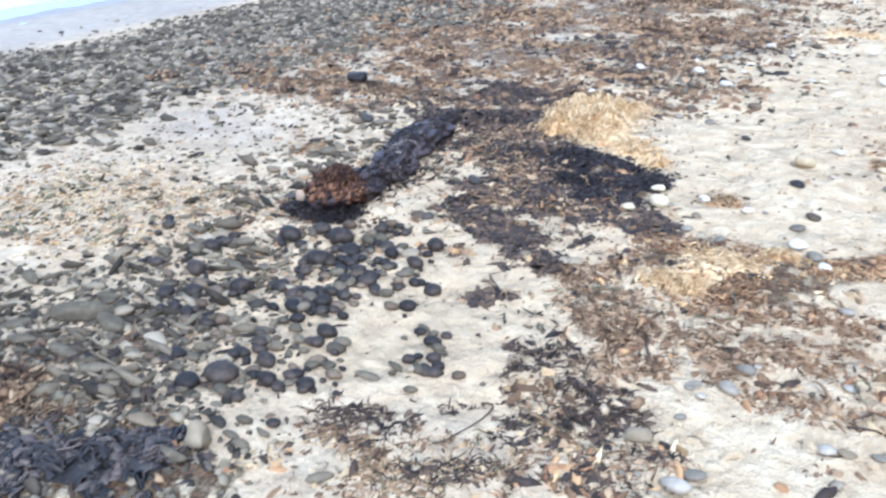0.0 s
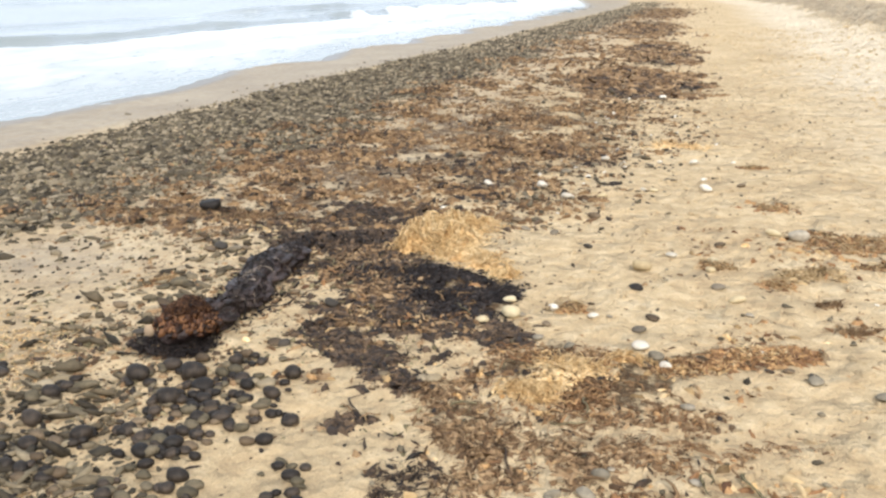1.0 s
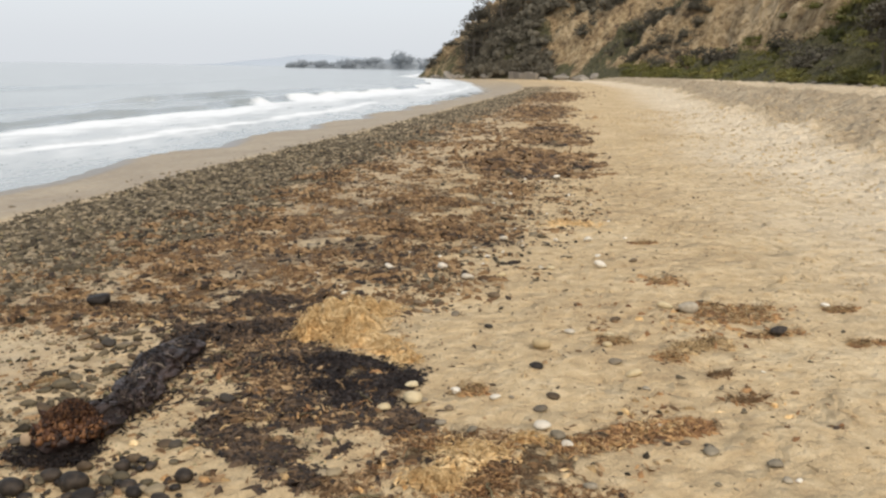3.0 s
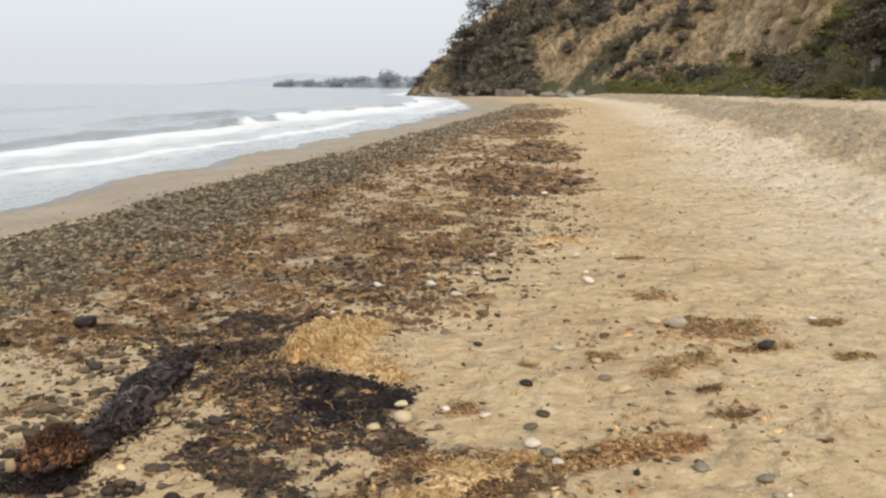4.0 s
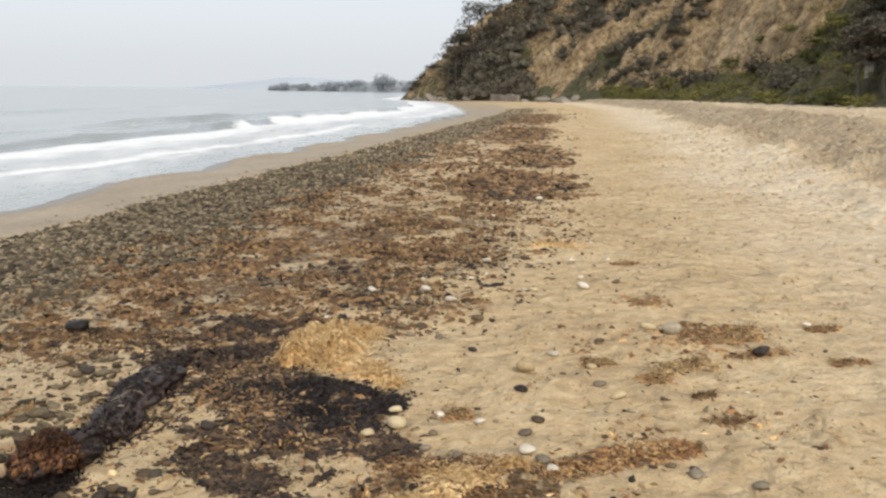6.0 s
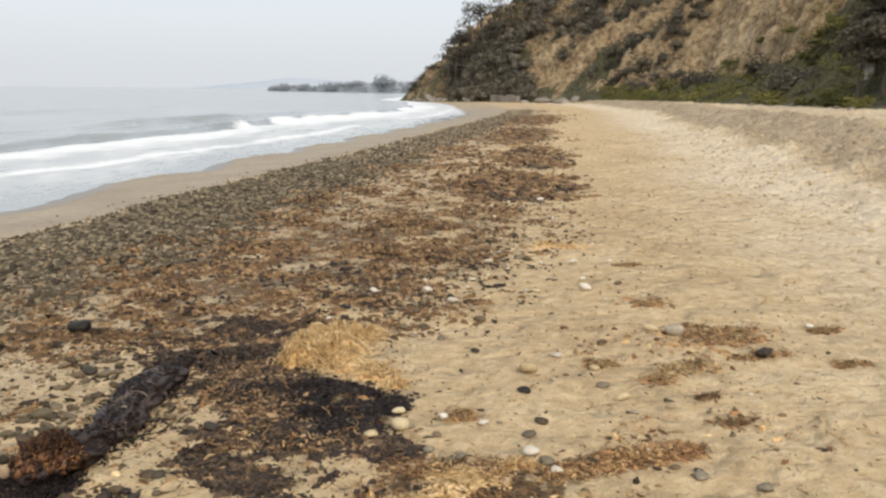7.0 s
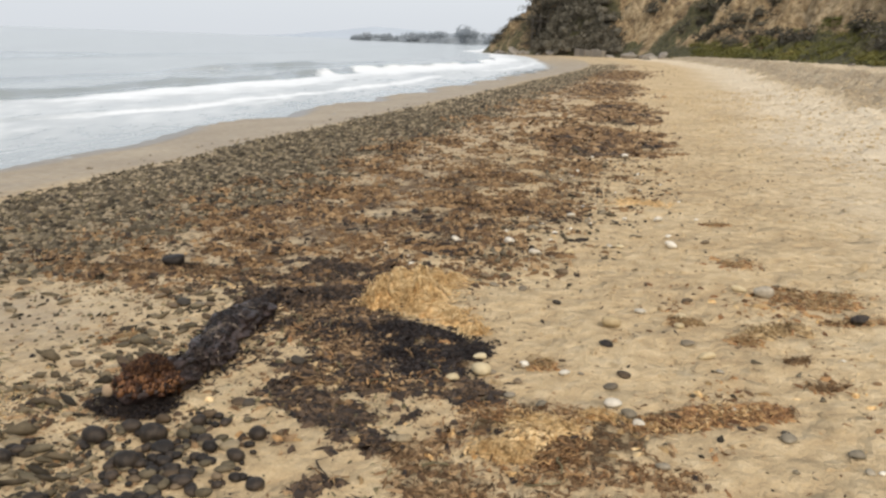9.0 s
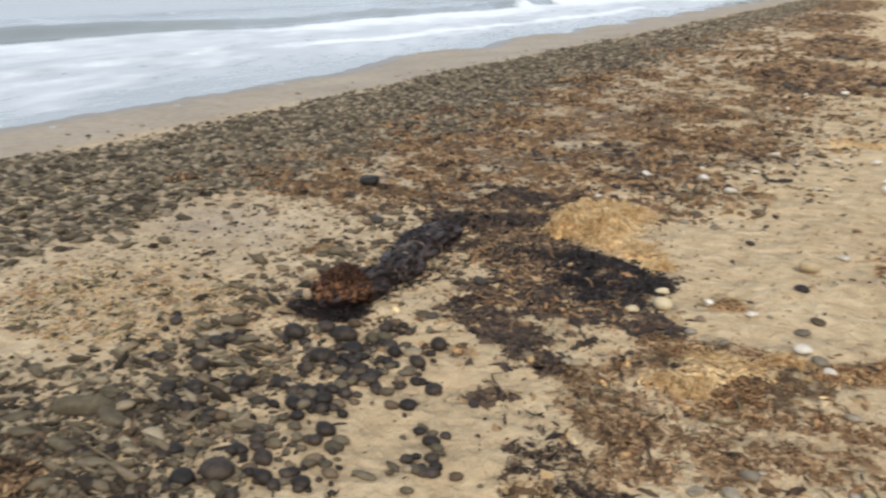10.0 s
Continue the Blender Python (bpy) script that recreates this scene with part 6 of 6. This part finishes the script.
OILED_A = [
    (-1.69, 2.91, 0.053), (-1.6, 3.01, 0.046), (-1.48, 2.95, 0.057), (-1.48, 2.75, 0.054), (-1.43, 2.75, 0.033), (-1.39, 2.86, 0.048), (-1.34, 2.77, 0.033), (-1.35, 2.69, 0.03),
    (-1.29, 2.72, 0.03), (-1.23, 2.71, 0.027), (-1.29, 2.62, 0.033), (-1.21, 2.64, 0.038), (-1.26, 2.96, 0.034), (-1.08, 2.84, 0.037), (-1.05, 3.02, 0.039), (-1.35, 3.1, 0.036),
    (-1.32, 3.17, 0.026), (-1.23, 3.11, 0.02), (-1.24, 2.82, 0.023), (-1.49, 2.65, 0.028), (-1.62, 2.86, 0.03), (-1.65, 2.43, 0.042), (-1.51, 2.5, 0.035), (-1.44, 2.46, 0.026),
    (-1.39, 2.37, 0.038), (-1.34, 2.31, 0.029), (-1.36, 2.4, 0.021), (-1.3, 2.44, 0.038), (-1.31, 2.53, 0.026), (-1.26, 2.52, 0.026), (-1.19, 2.38, 0.023),
]
OILED_B = [
    (-0.95, 2.66, 0.033), (-1.01, 2.71, 0.02), (-0.99, 2.52, 0.034), (-1.08, 2.65, 0.022), (-1.17, 2.62, 0.026), (-1.2, 2.25, 0.036), (-1.2, 2.19, 0.029), (-1.14, 2.1, 0.026),
    (-1.12, 2.16, 0.019), (-1.42, 2.18, 0.022), (-1.39, 2.12, 0.029), (-1.41, 2.06, 0.031), (-1.32, 2.04, 0.037), (-1.25, 1.94, 0.036), (-1.2, 1.92, 0.025), (-1.12, 1.95, 0.035),
    (-0.83, 2.32, 0.031), (-0.76, 2.15, 0.029), (-2.27, 2.83, 0.031), (-2.1, 2.51, 0.033), (-1.95, 2.69, 0.044), (-1.93, 2.77, 0.03), (-1.9, 2.5, 0.044), (-1.92, 2.32, 0.033),
    (-1.86, 2.21, 0.03), (-1.74, 2.21, 0.033), (-1.64, 2.18, 0.033), (-1.41, 1.92, 0.055), (-1.48, 1.84, 0.043), (-1.62, 1.98, 0.032), (-1.63, 1.93, 0.024), (-1.82, 2.36, 0.035),
]
GREY_NEAR = [
    (-1.37, 1.95, 0.026), (-0.88, 2.4, 0.022), (-0.78, 2.28, 0.025), (-0.96, 2.07, 0.04), (-0.89, 2.15, 0.033), (-2.16, 2.85, 0.046), (-2.13, 2.05, 0.091), (-2.08, 2.22, 0.052),
    (-2.31, 2.27, 0.04), (-1.93, 2.04, 0.072), (-2.28, 1.95, 0.057), (-2.17, 1.88, 0.055), (-2.48, 2.22, 0.041), (-1.86, 2.8, 0.049), (-1.68, 2.64, 0.037), (-1.8, 2.74, 0.039),
    (-1.78, 2.6, 0.042), (-2.03, 1.87, 0.05), (-1.83, 1.82, 0.045), (-1.77, 1.94, 0.042), (-1.74, 1.8, 0.036), (-1.35, 1.51, 0.044), (-1.14, 1.71, 0.03), (-1.17, 1.64, 0.029),
    (-1.21, 1.53, 0.025), (-1.22, 1.67, 0.031), (-0.91, 1.59, 0.034),
]
BY_LOG = [
    (-2.28, 4.73, 0.045), (-2.12, 4.68, 0.05), (-1.99, 4.58, 0.045), (-2.14, 4.58, 0.036), (-2.04, 3.96, 0.055), (-1.91, 3.78, 0.05), (-1.99, 3.69, 0.05), (-2.1, 3.9, 0.035),
    (-2.15, 4.36, 0.03), (-2.28, 4.84, 0.036), (-2.1, 3.74, 0.04), (-2.03, 4.84, 0.034), (-1.84, 4.4, 0.04), (-1.86, 4.24, 0.036), (-1.9, 4.06, 0.034), (-2.2, 3.62, 0.045),
]
TAN_NEAR = [
    (-1.13, 2.93, 0.043), (-1.2, 2.95, 0.027), (-0.83, 2.15, 0.022), (-2.29, 2.57, 0.041), (-1.97, 2.16, 0.044), (-0.47, 3.09, 0.037), (-0.67, 3.09, 0.022), (-0.52, 3.09, 0.028),
    (-1.75, 2.04, 0.043), (-1.99, 2.82, 0.04), (-2.05, 2.8, 0.035), (-0.02, 1.83, 0.018), (0.07, 2.45, 0.017), (-1.63, 1.6, 0.024), 
    (0.47, 2.16, 0.024),
]
SMALL_GREY = [
    (0.07, 1.93, 0.031), (0.03, 1.86, 0.042), (0.01, 2.19, 0.017), (0.14, 2.37, 0.03), (0.06, 2.37, 0.025), (0.03, 2.35, 0.016), (0.2, 2.49, 0.03), (0.25, 2.54, 0.015),
    (0.52, 2.5, 0.022), (0.56, 3.0, 0.029), (0.57, 2.18, 0.019), (0.07, 2.32, 0.018), (0.42, 2.16, 0.026),
]
PALE_SAND = [
    (-0.15, 6.55, 0.042), (0.06, 6.24, 0.044), (0.42, 7.75, 0.044), (1.22, 7.64, 0.038), (1.18, 6.6, 0.051), (1.19, 6.94, 0.025), (0.68, 6.61, 0.024), (0.71, 4.9, 0.028),
    (0.2, 3.86, 0.025), (0.41, 3.53, 0.038), (0.52, 3.36, 0.024), (2.54, 5.53, 0.027), (1.66, 4.23, 0.012), (0.01, 3.94, 0.029), (0.96, 3.59, 0.013), (1.39, 3.08, 0.013),
    (-0.59, 6.57, 0.037), (1.6, 7.83, 0.022), (1.37, 12.2, 0.043),
]
CREAM_SAND = [
    (1.42, 5.48, 0.047), (0.97, 4.23, 0.043), (-0.21, 4.01, 0.038), (-0.21, 3.81, 0.053), (-0.33, 3.73, 0.038), (0.14, 3.28, 0.026), (0.76, 6.6, 0.033), (0.33, 6.35, 0.036),
    (0.51, 4.64, 0.07), (0.95, 4.85, 0.031), (0.9, 4.66, 0.027),
]
BLUE_SAND = [
    (1.56, 5.38, 0.073), (0.47, 3.43, 0.035), (0.1, 3.5, 0.026), (-0.05, 3.56, 0.026), (1.11, 3.3, 0.033), (0.99, 4.02, 0.023), (1.34, 3.22, 0.033), (1.34, 3.08, 0.022),
    (0.04, 7.07, 0.05), (0.1, 6.21, 0.027),
]
DARK_SAND = [
    (0.45, 4.29, 0.04), (0.5, 3.87, 0.039), (0.43, 3.73, 0.03), (0.21, 4.03, 0.018), (0.21, 5.02, 0.029), (1.04, 5.19, 0.033), (0.91, 4.39, 0.038), (-0.02, 3.74, 0.024),
    (-0.15, 3.84, 0.025), (0.27, 5.72, 0.045), (1.7, 5.59, 0.028), (1.03, 3.4, 0.025), (1.13, 3.38, 0.027), (0.89, 5.13, 0.018), (-0.21, 5.34, 0.034), (-0.26, 5.51, 0.036),
    (-0.01, 5.31, 0.03), (1.48, 6.81, 0.034), (-1.1, 3.8, 0.034), (-1.37, 3.96, 0.026), (-1.22, 3.35, 0.034), (-1.24, 3.83, 0.028), (0.29, 3.87, 0.017), (1.67, 5.2, 0.03),
    (0.95, 3.4, 0.02), (-2.12, 4.55, 0.036), (-2.07, 4.63, 0.044), (-2.2, 4.73, 0.03), (-1.98, 4.61, 0.036), (-1.92, 4.64, 0.029), (-1.93, 3.34, 0.04), (-1.24, 3.34, 0.035),
]
for k, (x, y, r) in enumerate(OILED_A):
    stone("cobble", "rounded black oil-coated cobble beside the log", "stone", x, y, r, OILED, "oiled cobbles by the log", 1000 + k, 0.7, 0.22, cut=0.25)
for k, (x, y, r) in enumerate(OILED_B):
    stone("cobble", "rounded dark oil-stained cobble among grey pebbles", "stone", x, y, r, OILED, "oiled cobbles", 1040 + k, 0.66, 0.25, cut=0.3)
fill = np.random.default_rng(79)
for k in range(190):
    near = (OILED_A if k % 3 else OILED_B)[int(fill.integers(0, 30))]
    x, y = near[0] + fill.normal(0, 0.05), near[1] + fill.normal(0, 0.05)
    stone("cobble", "small black oil-coated cobble in the cluster", "stone", x, y, float(fill.uniform(0.010, 0.029)), OILED, "small oiled cobbles", 1300 + k, 0.66, 0.35, 2, cut=0.4)
for k in range(150):
    near = (OILED_A if k % 2 else OILED_B)[int(fill.integers(0, 30))]
    x, y = near[0] + fill.normal(-0.03, 0.08), near[1] + fill.normal(0, 0.08)
    stone("stone", "brown worn stone among the oiled cobbles", "stone", x, y, float(fill.uniform(0.014, 0.036)), GREY_STONE if k % 3 else BROWN_STONE, "brown stones among the cobbles", 1500 + k, 0.55, 0.5, 2, 0.8)
for k, (x, y, r) in enumerate(GREY_NEAR):
    stone("stone", "flat weathered grey beach stone", "stone", x, y, r, GREY_STONE, "grey stones", 1080 + k, 0.34, 0.8, 3, 0.5)
for k, (x, y, r) in enumerate(BY_LOG):
    stone("stone", "long olive-grey stone lying along the log", "stone", x, y, r, GREY_STONE if k % 3 else BROWN_STONE, "stones along the log", 1700 + k, 0.4, 0.6, 3, 0.6)
for k, (x, y, r) in enumerate(TAN_NEAR):
    stone("stone", "tan worn beach stone half sunk in shingle", "stone", x, y, r, TAN_STONE, "tan stones", 1120 + k, 0.42, 0.6)
stone("stone", "pale lumpy pitted rock beside the oiled weed", "stone", -1.29, 1.6, 0.055, TAN_STONE, "", 1145, 0.75, 1.3, cut=1.2)
stone("stone", "flat ochre stone half sunk beside the oiled weed", "stone", -1.51, 1.64, 0.055, TAN_STONE, "", 1146, 0.3, 0.6, 3, 0.6)
stone("stone", "long cream stone lying on the weed", "stone", -0.09, 2.04, 0.043, TAN_STONE, "", 1147, 0.55, 0.5, 3, 0.65)
for k, (x, y, r) in enumerate(SMALL_GREY):
    stone("stone", "smooth blue-grey stone beside the rusty weed", "stone", x, y, r, BLUE_STONE, "stones by the weed", 1260 + k, 0.5, 0.55, 3, 0.8)
for k, (x, y, r) in enumerate(PALE_SAND):
    stone("stone", "small white rounded stone on the sand", "stone", x, y, r, PALE_STONE, "pale stones on the sand", 1150 + k, 0.56, 0.55)
for k, (x, y, r) in enumerate(CREAM_SAND):
    stone("stone", "cream-coloured rounded stone on the sand", "stone", x, y, r, SANDSTONE, "cream stones on the sand", 1175 + k, 0.5, 0.5)
for k, (x, y, r) in enumerate(BLUE_SAND):
    stone("stone", "blue-grey rounded stone with pale bands on the sand", "stone", x, y, r, BLUE_STONE, "blue-grey stones on the sand", 1290 + k, 0.52, 0.5)
for k, (x, y, r) in enumerate(DARK_SAND):
    stone("stone", "smooth dark grey-brown stone on the sand", "stone", x, y, r, OILED if k == 0 else (DARK_STONE, BROWN_STONE)[k % 2], "dark stones on the sand", 1190 + k, 0.42, 0.45)
stone("tar_ball", "round black tar ball at the edge of the wrack", "tar ball", -2.57, 5.44, 0.054, OILED, "", 1240, 0.75, 0.9, cut=1.0)
stone("tar_ball", "lumpy black tar ball on open sand", "tar ball", 1.98, 4.92, 0.05, OILED, "", 1241, 0.8, 0.9, cut=1.2)
